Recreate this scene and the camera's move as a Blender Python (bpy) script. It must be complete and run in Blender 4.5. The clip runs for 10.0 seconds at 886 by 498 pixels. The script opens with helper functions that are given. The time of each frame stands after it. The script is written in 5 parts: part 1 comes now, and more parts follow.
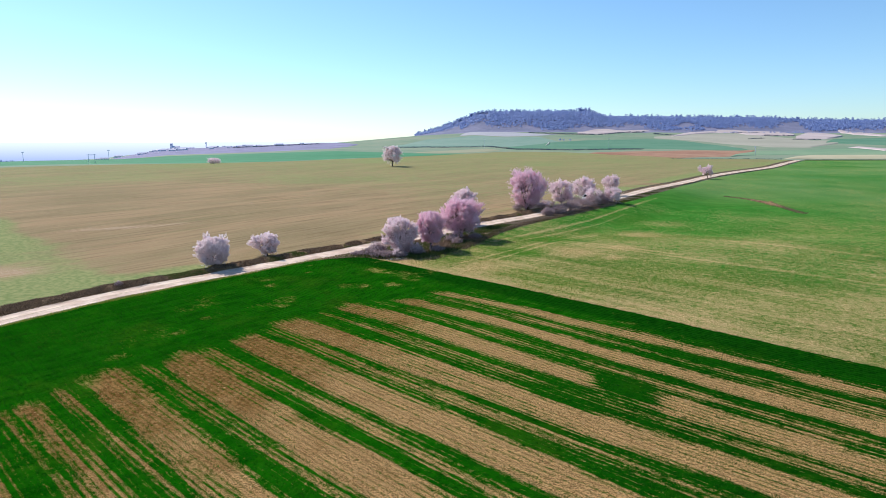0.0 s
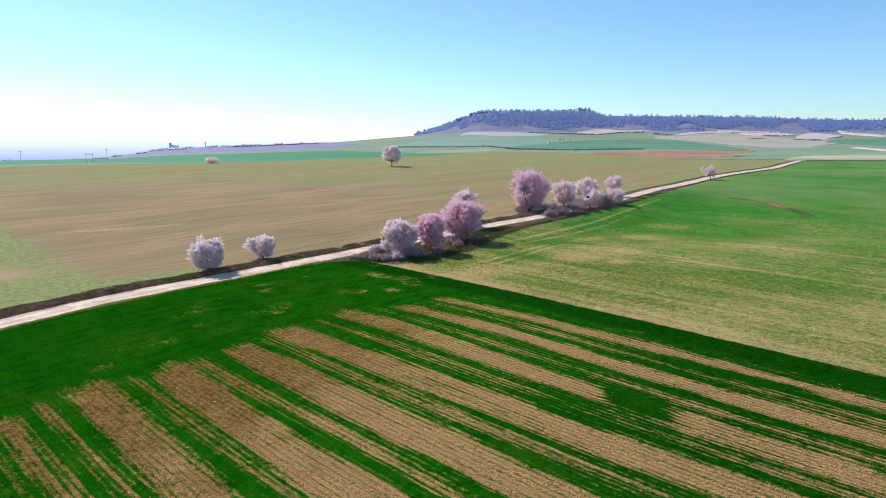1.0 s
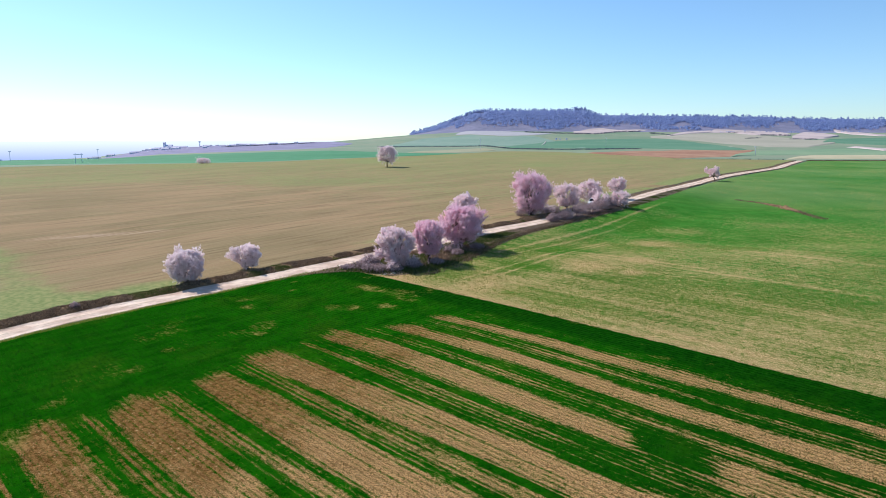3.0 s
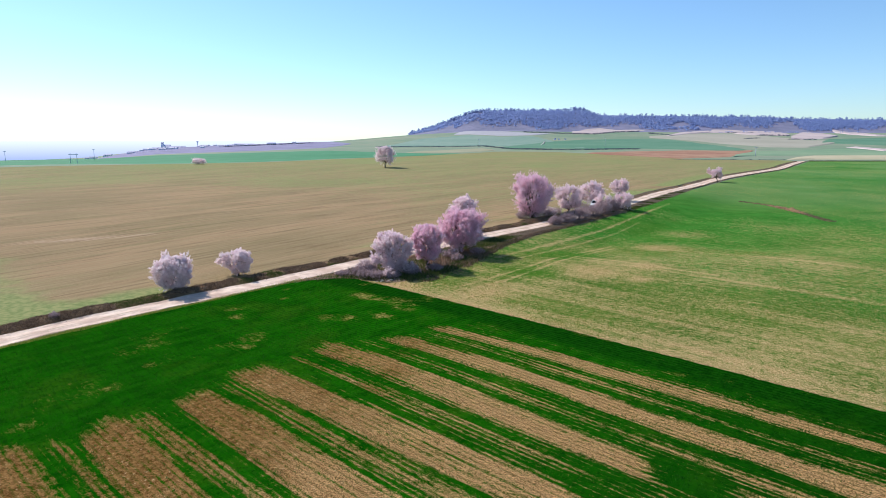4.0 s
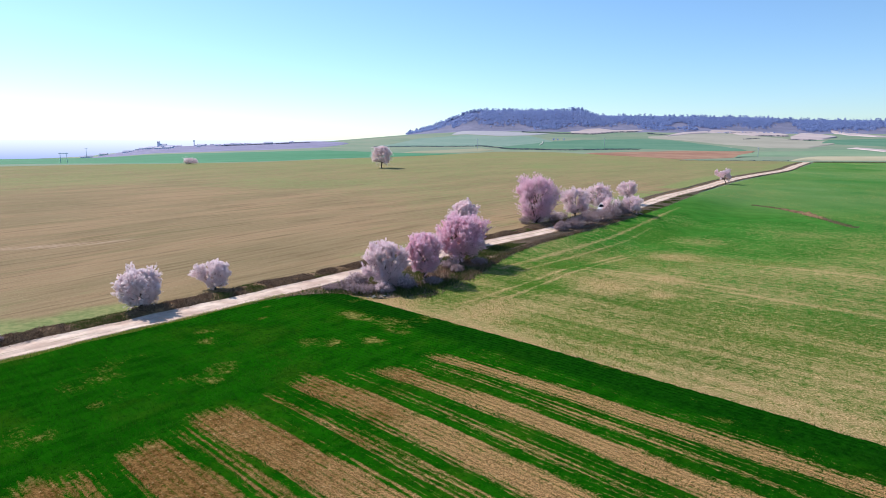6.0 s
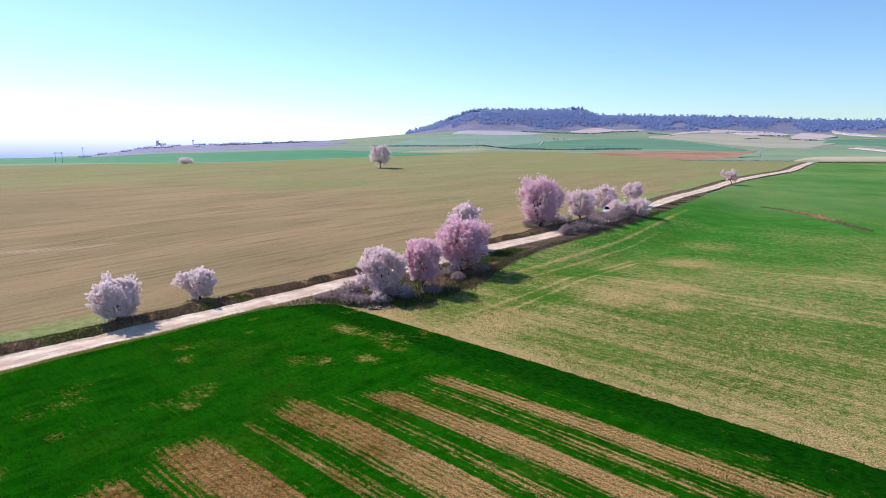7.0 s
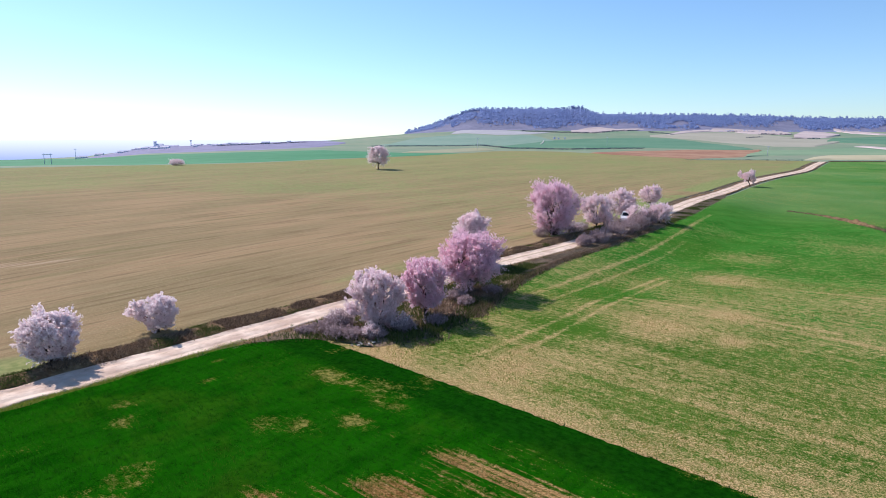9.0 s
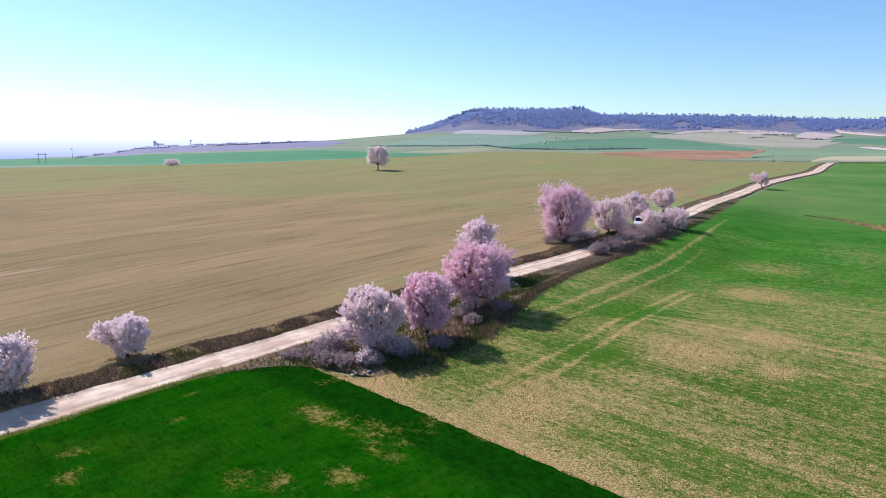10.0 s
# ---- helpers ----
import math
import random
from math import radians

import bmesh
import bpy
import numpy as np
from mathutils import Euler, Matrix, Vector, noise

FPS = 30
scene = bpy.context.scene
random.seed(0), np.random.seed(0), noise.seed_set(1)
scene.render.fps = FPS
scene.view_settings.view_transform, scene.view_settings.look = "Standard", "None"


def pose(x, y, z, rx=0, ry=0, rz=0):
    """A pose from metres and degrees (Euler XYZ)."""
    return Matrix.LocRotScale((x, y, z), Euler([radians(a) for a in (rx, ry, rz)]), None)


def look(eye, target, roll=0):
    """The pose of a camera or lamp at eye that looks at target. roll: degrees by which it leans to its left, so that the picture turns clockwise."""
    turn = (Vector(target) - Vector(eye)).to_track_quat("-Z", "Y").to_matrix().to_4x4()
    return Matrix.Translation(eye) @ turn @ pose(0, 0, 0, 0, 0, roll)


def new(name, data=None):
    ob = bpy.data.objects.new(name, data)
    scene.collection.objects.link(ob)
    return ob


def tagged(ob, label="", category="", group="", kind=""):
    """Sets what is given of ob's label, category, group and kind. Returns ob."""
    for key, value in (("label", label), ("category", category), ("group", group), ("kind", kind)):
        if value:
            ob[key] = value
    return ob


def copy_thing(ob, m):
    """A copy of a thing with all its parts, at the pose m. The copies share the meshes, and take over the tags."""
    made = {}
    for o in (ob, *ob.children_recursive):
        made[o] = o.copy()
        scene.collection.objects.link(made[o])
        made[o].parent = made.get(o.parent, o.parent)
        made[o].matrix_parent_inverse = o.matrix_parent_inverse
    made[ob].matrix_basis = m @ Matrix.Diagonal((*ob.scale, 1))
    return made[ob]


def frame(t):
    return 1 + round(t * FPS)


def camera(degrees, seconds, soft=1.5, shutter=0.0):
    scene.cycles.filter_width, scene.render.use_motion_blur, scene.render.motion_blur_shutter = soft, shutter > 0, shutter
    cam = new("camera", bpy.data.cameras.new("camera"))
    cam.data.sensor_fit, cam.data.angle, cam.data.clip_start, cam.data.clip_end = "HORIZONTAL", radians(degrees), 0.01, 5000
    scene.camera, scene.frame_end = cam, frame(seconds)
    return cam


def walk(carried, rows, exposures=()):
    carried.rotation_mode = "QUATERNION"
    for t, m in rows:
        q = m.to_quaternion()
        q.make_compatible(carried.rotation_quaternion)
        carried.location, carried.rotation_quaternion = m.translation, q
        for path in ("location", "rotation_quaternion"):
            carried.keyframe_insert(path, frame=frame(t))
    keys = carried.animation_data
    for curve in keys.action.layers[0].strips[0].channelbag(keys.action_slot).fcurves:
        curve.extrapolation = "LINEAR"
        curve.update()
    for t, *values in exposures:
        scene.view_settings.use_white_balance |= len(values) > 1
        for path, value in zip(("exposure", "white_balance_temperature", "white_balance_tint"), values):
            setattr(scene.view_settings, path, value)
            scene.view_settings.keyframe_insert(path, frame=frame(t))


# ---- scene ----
cam = camera(70.1, 10.0, soft=0.7)
PATH = [
    (0, (1.948, -1.182, 11.669), (1.895, 0.789, 11.332), -0.1),
    (0.5, (1.858, -0.369, 11.688), (1.806, 1.601, 11.351), -0.0),
    (1, (1.75, 0.661, 11.752), (1.699, 2.632, 11.414), 0.0),
    (1.5, (1.653, 1.776, 11.847), (1.606, 3.747, 11.508), 0.0),
    (2, (1.548, 2.942, 11.908), (1.505, 4.912, 11.568), -0.0),
    (2.5, (1.439, 4.284, 11.904), (1.399, 6.255, 11.564), -0.0),
    (4, (1.241, 8.177, 12.02), (1.208, 10.148, 11.68), 0.0),
    (4.5, (1.212, 9.534, 12.026), (1.182, 11.504, 11.685), 0.1),
    (5, (1.193, 10.976, 12.004), (1.164, 12.947, 11.664), 0.1),
    (5.5, (1.103, 12.54, 12.006), (1.076, 14.511, 11.666), 0.1),
    (7, (0.936, 17.708, 12.048), (0.912, 19.679, 11.706), 0.2),
    (7.5, (0.841, 19.652, 12.045), (0.818, 21.622, 11.704), 0.1),
    (8, (0.709, 21.779, 12.048), (0.686, 23.749, 11.706), 0.1),
    (8.5, (0.571, 23.964, 12.058), (0.548, 25.935, 11.715), 0.1),
    (9, (0.425, 26.25, 12.113), (0.402, 28.22, 11.77), 0.0),
    (9.5, (0.28, 28.61, 12.162), (0.257, 30.581, 11.819), 0.1),
    (10, (0.088, 31.138, 12.184), (0.064, 33.108, 11.841), 0.1),
]
walk(cam, [(t, look(eye, target, roll)) for t, eye, target, roll in PATH], exposures=((0, 0.22, 6220, 11.5), (10, 0.22, 6220, 18)))

# ---- world and sun ----
SUN_ELEVATION = radians(40)
SUN_AZIMUTH = radians(48)          # left of straight ahead (+y)
TO_SUN = Vector((-math.sin(SUN_AZIMUTH) * math.cos(SUN_ELEVATION), math.cos(SUN_AZIMUTH) * math.cos(SUN_ELEVATION), math.sin(SUN_ELEVATION)))
world = bpy.data.worlds.new("sky")
scene.world = world
world.use_nodes = True
wn, wl = world.node_tree.nodes, world.node_tree.links
sky = wn.new("ShaderNodeTexSky")
sky.sky_type = "NISHITA"
sky.sun_disc = False
sky.sun_elevation = SUN_ELEVATION
sky.sun_rotation = -SUN_AZIMUTH
sky.altitude = 700
sky.air_density, sky.dust_density, sky.ozone_density = 1.05, 0.4, 4.4
tint = wn.new("ShaderNodeMix")
tint.data_type, tint.blend_type = "RGBA", "MULTIPLY"
tint.inputs[0].default_value = 1.0
tint.inputs[7].default_value = (0.89, 1.03, 1.07, 1)
wl.new(sky.outputs[0], tint.inputs[6])
wl.new(tint.outputs[2], wn["Background"].inputs[0])
wn["Background"].inputs[1].default_value = 0.124
sun = new("sun", bpy.data.lights.new("sun", "SUN"))
sun.data.energy, sun.data.angle, sun.data.color = 4.9, radians(0.53), (1.0, 0.94, 0.86)
sun.matrix_world = look(TO_SUN * 200, (0, 0, 0))


# ---- materials ----
class Net:
    """A small writer of node materials."""

    def __init__(self, name, roughness=0.9, specular=0.2):
        self.mat = bpy.data.materials.new(name)
        self.mat.use_nodes = True
        self.nodes, self.links = self.mat.node_tree.nodes, self.mat.node_tree.links
        self.bsdf = self.nodes["Principled BSDF"]
        self.bsdf.inputs["Roughness"].default_value = roughness
        self.bsdf.inputs["Specular IOR Level"].default_value = specular

    def put(self, socket, value):
        if isinstance(value, bpy.types.NodeSocket):
            self.links.new(value, socket)
        else:
            socket.default_value = value

    def pos(self):
        return self.nodes.new("ShaderNodeNewGeometry").outputs["Position"]

    def stretched(self, along, long_scale, cross_scale):
        """Position, measured along a ground direction and across it."""
        p, out = self.pos(), []
        c = self.nodes.new("ShaderNodeCombineXYZ")
        for i, (v, k) in enumerate((((along[0], along[1], 0), long_scale), ((-along[1], along[0], 0), cross_scale))):
            d = self.nodes.new("ShaderNodeVectorMath")
            d.operation = "DOT_PRODUCT"
            self.links.new(p, d.inputs[0])
            d.inputs[1].default_value = (v[0] * k, v[1] * k, 0)
            self.links.new(d.outputs["Value"], c.inputs[i])
        return c.outputs[0]

    def noise(self, scale, detail=3.0, rough=0.55, vector=None):
        n = self.nodes.new("ShaderNodeTexNoise")
        n.inputs["Scale"].default_value, n.inputs["Detail"].default_value, n.inputs["Roughness"].default_value = scale, detail, rough
        self.links.new(vector or self.pos(), n.inputs["Vector"])
        return n.outputs["Fac"]

    def ramp(self, value, a, b, lo=0.0, hi=1.0):
        m = self.nodes.new("ShaderNodeMapRange")
        m.interpolation_type = "SMOOTHSTEP"
        for i, v in enumerate((value, a, b, lo, hi)):
            self.put(m.inputs[i], v)
        return m.outputs[0]

    def mix(self, fac, a, b):
        m = self.nodes.new("ShaderNodeMix")
        m.data_type = "RGBA"
        for i, v in ((0, fac), (6, a), (7, b)):
            self.put(m.inputs[i], (*v, 1) if isinstance(v, tuple) else v)
        return m.outputs[2]

    def math(self, op, a, b=0.0):
        m = self.nodes.new("ShaderNodeMath")
        m.operation = op
        self.put(m.inputs[0], a)
        self.put(m.inputs[1], b)
        return m.outputs[0]

    def attr(self, name):
        a = self.nodes.new("ShaderNodeAttribute")
        a.attribute_name = name
        return a.outputs["Fac"]

    def island(self):
        return self.nodes.new("ShaderNodeNewGeometry").outputs["Random Per Island"]

    def thing(self):
        return self.nodes.new("ShaderNodeObjectInfo").outputs["Random"]

    def bump(self, height, distance, strength=1.0):
        b = self.nodes.new("ShaderNodeBump")
        b.inputs["Distance"].default_value, b.inputs["Strength"].default_value = distance, strength
        self.links.new(height, b.inputs["Height"])
        self.links.new(b.outputs[0], self.bsdf.inputs["Normal"])

    def color(self, c):
        self.put(self.bsdf.inputs["Base Color"], (*c, 1) if isinstance(c, tuple) else c)
        return self.mat

    def leafy(self, c, amount):
        """Thin petals or blades: light passes through them."""
        t = self.nodes.new("ShaderNodeBsdfTranslucent")
        m = self.nodes.new("ShaderNodeMixShader")
        m.inputs[0].default_value = amount
        self.put(t.inputs[0], (*c, 1) if isinstance(c, tuple) else c)
        self.color(c)
        self.links.new(self.bsdf.outputs[0], m.inputs[1])
        self.links.new(t.outputs[0], m.inputs[2])
        self.links.new(m.outputs[0], self.nodes["Material Output"].inputs[0])
        return self.mat


ROWS = (0.74, -0.67)               # direction of the drilled rows in the near field
ROAD_WAY = (0.66, 0.75)            # the road's direction past the near trees


def two_tone(name, a, b, scale, fine, bump=0.03, rough=0.92, along=None, squeeze=6.0):
    n = Net(name, rough, 0.15)
    v = n.stretched(along, 1.0 / squeeze, 1.0) if along else None
    f = n.math("ADD", n.math("MULTIPLY", n.noise(scale, 4, 0.6, v), 0.6), n.math("MULTIPLY", n.noise(fine, 3, 0.6, v), 0.4))
    col = n.mix(n.ramp(f, 0.36, 0.64), a, b)
    n.bump(n.noise(fine * 2, 3, 0.6, v), bump)
    return n.color(col)


def drilled(n, spacing):
    """Drill rows: +1 on the row, -1 between; and ragged streaks along them."""
    d = n.nodes.new("ShaderNodeVectorMath")
    d.operation = "DOT_PRODUCT"
    n.links.new(n.pos(), d.inputs[0])
    d.inputs[1].default_value = (0.67, 0.74, 0)
    row = n.math("SINE", n.math("MULTIPLY", d.outputs["Value"], 2 * math.pi / spacing))
    streak = n.noise(1.0, 3, 0.6, n.stretched(ROWS, 0.07, 3.0))
    return row, streak


def crop_material():
    n = Net("young_cereal_and_stubble", 1.0, 0.0)
    row, streak = drilled(n, 0.32)
    fine = n.noise(1.0, 5, 0.75, n.stretched(ROWS, 1.2, 6.0))
    grit = n.noise(16.0, 3, 0.75)
    clump = n.noise(3.2, 3, 0.7)
    rows = n.attr("rows")
    ragged = n.math("ADD", n.math("MULTIPLY", n.math("SUBTRACT", streak, 0.5), 1.2), n.math("MULTIPLY", row, n.ramp(n.noise(0.6, 4, 0.65), 0.36, 0.62, -0.05, -0.17)))
    ragged = n.math("MULTIPLY", ragged, rows)
    specks = n.math("ADD", n.math("MULTIPLY", n.math("SUBTRACT", fine, 0.5), 1.0), n.math("MULTIPLY", n.math("SUBTRACT", clump, 0.5), 0.7))
    bare = n.math("ADD", n.attr("bare"), n.math("ADD", ragged, n.math("ADD", specks, n.math("MULTIPLY", n.math("SUBTRACT", grit, 0.5), 1.1))))
    soil = n.mix(n.ramp(n.math("ADD", n.math("MULTIPLY", grit, 0.55), n.math("MULTIPLY", clump, 0.45)), 0.38, 0.62), (0.11, 0.05, 0.010), (0.46, 0.25, 0.085))
    straw = n.mix(n.ramp(grit, 0.36, 0.6), (0.11, 0.052, 0.012), (0.81, 0.49, 0.205))
    soil = n.mix(n.ramp(n.math("ADD", n.attr("straw"), n.math("SUBTRACT", n.noise(0.5, 4, 0.7), 0.5)), 0.2, 0.8), soil, straw)
    soil = n.mix(n.ramp(n.noise(7.0, 2, 0.5), 0.64, 0.72, 0, 0.6), soil, (0.85, 0.61, 0.32))
    soil = n.mix(n.math("MULTIPLY", n.ramp(row, 0.1, 0.95, 0, 0.5), n.ramp(n.noise(5.0, 3, 0.7), 0.4, 0.56)), soil, (0.085, 0.08, 0.014))
    soil = n.mix(rows, n.mix(n.ramp(clump, 0.35, 0.65), (0.10, 0.15, 0.02), (0.40, 0.34, 0.09)), soil)
    swath = n.noise(1.0, 4, 0.65, n.stretched((0.67, 0.74), 0.25, 1.3))
    green = n.mix(n.ramp(n.noise(0.5, 4, 0.6), 0.3, 0.7), (0.004, 0.085, 0.001), (0.012, 0.15, 0.002))
    green = n.mix(n.ramp(swath, 0.42, 0.62, 0, 0.8), green, (0.015, 0.145, 0.003))
    green = n.mix(n.ramp(n.noise(0.2, 4, 0.65), 0.5, 0.66, 0, 0.4), green, (0.06, 0.155, 0.008))
    green = n.mix(n.ramp(grit, 0.52, 0.66, 0, 0.7), green, (0.022, 0.165, 0.005))
    green = n.mix(n.ramp(n.math("ADD", n.math("MULTIPLY", grit, 0.5), n.math("MULTIPLY", clump, 0.5)), 0.48, 0.36, 0, 0.8), green, (0.002, 0.028, 0.001))
    n.bump(n.math("ADD", n.math("ADD", fine, grit), n.math("ADD", clump, n.math("MULTIPLY", row, 0.3))), 0.16)
    # Green is mixed deeper along the field's edge and towards its right end.
    green = n.mix(n.attr("deep"), green, n.mix(n.ramp(clump, 0.35, 0.65), (0.003, 0.042, 0.002), (0.007, 0.08, 0.003)))
    edge = n.mix(n.ramp(bare, 0.30, 0.5, 0, 0.75), green, (0.10, 0.12, 0.010))
    return n.color(n.mix(n.ramp(bare, 0.34, 0.72), edge, soil))


def meadow_material():
    n = Net("thin_cereal_on_pale_soil", 1.0, 0.0)
    row, streak = drilled(n, 0.34)
    fine = n.noise(1.0, 4, 0.7, n.stretched(ROWS, 2.6, 4.5))
    grit = n.noise(14.0, 4, 0.75)
    clump = n.noise(1.6, 4, 0.7)
    bare = n.math("ADD", n.attr("bare"), n.math("ADD", n.math("MULTIPLY", n.math("SUBTRACT", fine, 0.5), 1.1), n.math("ADD", n.math("MULTIPLY", n.math("SUBTRACT", streak, 0.5), n.ramp(n.attr("lush"), 0.0, 0.6, 0.6, 0.35)), n.math("ADD", n.math("MULTIPLY", n.math("SUBTRACT", clump, 0.5), 0.8), n.math("MULTIPLY", n.math("SUBTRACT", grit, 0.5), 1.7)))))
    soil = n.mix(n.ramp(grit, 0.38, 0.62), (0.23, 0.14, 0.042), (0.80, 0.575, 0.28))
    green = n.mix(n.ramp(n.noise(0.10, 4, 0.6), 0.3, 0.7), (0.055, 0.15, 0.014), (0.11, 0.21, 0.028))
    green = n.mix(n.ramp(grit, 0.5, 0.7, 0, 0.6), green, (0.18, 0.26, 0.06))
    green = n.mix(n.ramp(n.math("ADD", n.math("MULTIPLY", grit, 0.5), n.math("MULTIPLY", fine, 0.5)), 0.48, 0.36, 0, 0.75), green, (0.02, 0.07, 0.004))
    green = n.mix(n.math("MULTIPLY", n.attr("lush"), n.ramp(n.math("ADD", n.math("MULTIPLY", clump, 0.6), n.math("MULTIPLY", fine, 0.4)), 0.36, 0.6, 1.0, 0.45)), green, n.mix(n.ramp(n.noise(0.06, 3), 0.35, 0.65), n.mix(n.ramp(n.noise(0.022, 3), 0.38, 0.6), (0.05, 0.215, 0.055), (0.155, 0.28, 0.105)), n.mix(n.ramp(n.noise(0.02, 4, 0.6), 0.4, 0.6), (0.085, 0.255, 0.085), (0.19, 0.31, 0.12))))
    green = n.mix(n.math("MULTIPLY", n.attr("vivid"), n.ramp(clump, 0.3, 0.65, 0.95, 0.55)), green, n.mix(n.ramp(n.noise(0.3, 4, 0.6), 0.35, 0.65), (0.02, 0.165, 0.016), (0.05, 0.23, 0.03)))
    n.bump(n.math("ADD", n.math("ADD", fine, grit), n.math("MULTIPLY", clump, 0.6)), 0.12)
    half = n.mix(n.ramp(bare, 0.3, 0.5, 0, 0.7), green, (0.235, 0.235, 0.06))
    return n.color(n.mix(n.ramp(bare, 0.30, 0.88), half, soil))


def tan_material():
    n = Net("sparse_cereal_on_tan_soil", 0.95, 0.05)
    v = n.stretched(ROAD_WAY, 0.05, 1.0)
    lines = n.noise(2.2, 4, 0.75, v)
    wide = n.noise(0.11, 3, 0.5, n.stretched(ROAD_WAY, 0.3, 1.0))
    grit = n.noise(8.0, 4, 0.75)
    soil = n.mix(n.ramp(wide, 0.35, 0.65), (0.23, 0.163, 0.08), (0.33, 0.213, 0.113))
    soil = n.mix(n.ramp(lines, 0.42, 0.6, 0, 0.4), soil, (0.34, 0.27, 0.14))
    soil = n.mix(n.ramp(n.noise(1.3, 3, 0.6, v), 0.45, 0.36, 0, 0.55), soil, (0.15, 0.095, 0.048))
    soil = n.mix(n.ramp(n.noise(0.7, 2, 0.5, v), 0.56, 0.70, 0, 0.45), soil, (0.16, 0.145, 0.055))
    soil = n.mix(n.ramp(grit, 0.52, 0.68, 0, 0.6), soil, (0.13, 0.13, 0.045))
    soil = n.mix(n.ramp(grit, 0.46, 0.32, 0, 0.6), soil, (0.44, 0.34, 0.18))
    green = n.mix(n.ramp(n.noise(2.0, 3), 0.35, 0.65), (0.17, 0.215, 0.07), (0.27, 0.275, 0.105))
    n.bump(n.math("ADD", lines, grit), 0.06)
    soil = n.mix(n.ramp(n.math("ADD", n.attr("pale"), n.math("MULTIPLY", n.math("SUBTRACT", lines, 0.5), 3.0)), 0.3, 1.0, 0, 0.7), soil, n.mix(n.ramp(grit, 0.4, 0.6), (0.36, 0.23, 0.14), (0.56, 0.42, 0.29)))
    patchy = n.math("ADD", n.attr("green"), n.math("MULTIPLY", n.math("SUBTRACT", n.noise(0.5, 4, 0.65), 0.5), 0.9))
    return n.color(n.mix(n.ramp(patchy, 0.15, 0.85), soil, green))


def road_material():
    n = Net("pale_gravel", 0.95, 0.1)
    grit = n.noise(9.0, 4, 0.7)
    patch = n.noise(0.6, 4, 0.6)
    col = n.mix(n.ramp(patch, 0.3, 0.7), (0.56, 0.40, 0.30), (0.80, 0.64, 0.50))
    col = n.mix(n.ramp(n.noise(2.4, 4, 0.7, n.stretched(ROAD_WAY, 0.4, 1.0)), 0.52, 0.68, 0, 0.6), col, (0.40, 0.29, 0.20))
    col = n.mix(n.ramp(grit, 0.6, 0.75, 0, 0.6), col, (0.36, 0.28, 0.2))
    col = n.mix(n.ramp(n.attr("strip"), 0.25, 0.8, 0, 0.75), col, n.mix(n.ramp(n.noise(3, 4), 0.4, 0.6), (0.46, 0.33, 0.24), (0.33, 0.27, 0.14)))
    n.bump(n.math("ADD", grit, patch), 0.04)
    return n.color(col)


def petals(name, a, b, amount=0.55):
    n = Net(name, 0.8, 0.1)
    return n.leafy(n.mix(n.island(), a, b), amount)


CROP, MEADOW, TAN, GRAVEL = crop_material(), meadow_material(), tan_material(), road_material()
LAND = two_tone("grassland", (0.15, 0.235, 0.14), (0.25, 0.275, 0.18), 0.006, 0.06)
SCRUBLAND = two_tone("grey_brown_earth", (0.08, 0.055, 0.035), (0.32, 0.215, 0.145), 0.6, 4.0, 0.08)
VERGE = two_tone("dry_weedy_earth", (0.10, 0.055, 0.025), (0.30, 0.19, 0.095), 0.8, 4.0, 0.08)
BARK = two_tone("dark_bark", (0.035, 0.024, 0.02), (0.10, 0.075, 0.06), 3.0, 18.0, 0.02)
BLOSSOM = petals("pink_blossom", (0.88, 0.56, 0.66), (0.99, 0.81, 0.87))
PALE_BLOSSOM = petals("white_blossom", (0.92, 0.77, 0.78), (0.99, 0.92, 0.92))
MAUVE_BLOSSOM = petals("mauve_white_blossom", (0.90, 0.71, 0.73), (0.99, 0.89, 0.90))
ROSE_BLOSSOM = petals("rose_blossom", (0.86, 0.57, 0.67), (0.98, 0.81, 0.87))
TWIGS = two_tone("brown_twigs", (0.22, 0.15, 0.145), (0.42, 0.31, 0.31), 3.0, 20.0, 0.01)

# ---- the lie of the land ----
NEAR = ((-300, -120, -60, 0, 33, 42, 51, 60, 77, 100, 130, 170, 220, 260, 330), (-6.5, -5.4, -4.6, -3.3, -2.15, -1.5, -0.97, -0.77, -0.4, 0.3, 0.8, 1.5, 2.9, 3.4, 3.5))
DEEP = (330, 500, 800, 1300, 1800, 3000, 5000)
BEARING = (-0.95, -0.73, -0.46, -0.19, -0.07, 0.03, 0.26, 0.52, 0.95)
FAR = np.array(((0, -4, -26, -55, -70, -80, -80), (0, -4, -26, -55, -70, -80, -80), (0.8, -1.7, -4, -4.6, -12, -60, -80), (2.8, 4.1, 4.6, 9.4, 4, -40, -60),
                (3.2, 3.6, 6.7, 22, 22, 20, 10), (3.7, 3.3, 7.4, 29, 31, 30, 20), (4, 3.6, 7.4, 28, 31, 30, 20), (2.5, 2.0, 7.4, 25.6, 30, 30, 20), (2.5, 2.0, 7.4, 25.6, 30, 30, 20)))
ROADSIDE = ((60, 78, 112, 144, 179, 228, 303), (-20, -3, 25.5, 46.8, 71.5, 111, 161))
MESA = ((-0.075, -0.045, -0.0126, 0.032, 0.06, 0.20, 0.225, 0.47, 0.53, 0.70, 1.0), (0, 8, 24, 48, 50, 50, 38, 35, 30, 28, 28))


def ease(a, b, x):
    t = np.clip((x - a) / (b - a), 0, 1)
    return t * t * (3 - 2 * t)


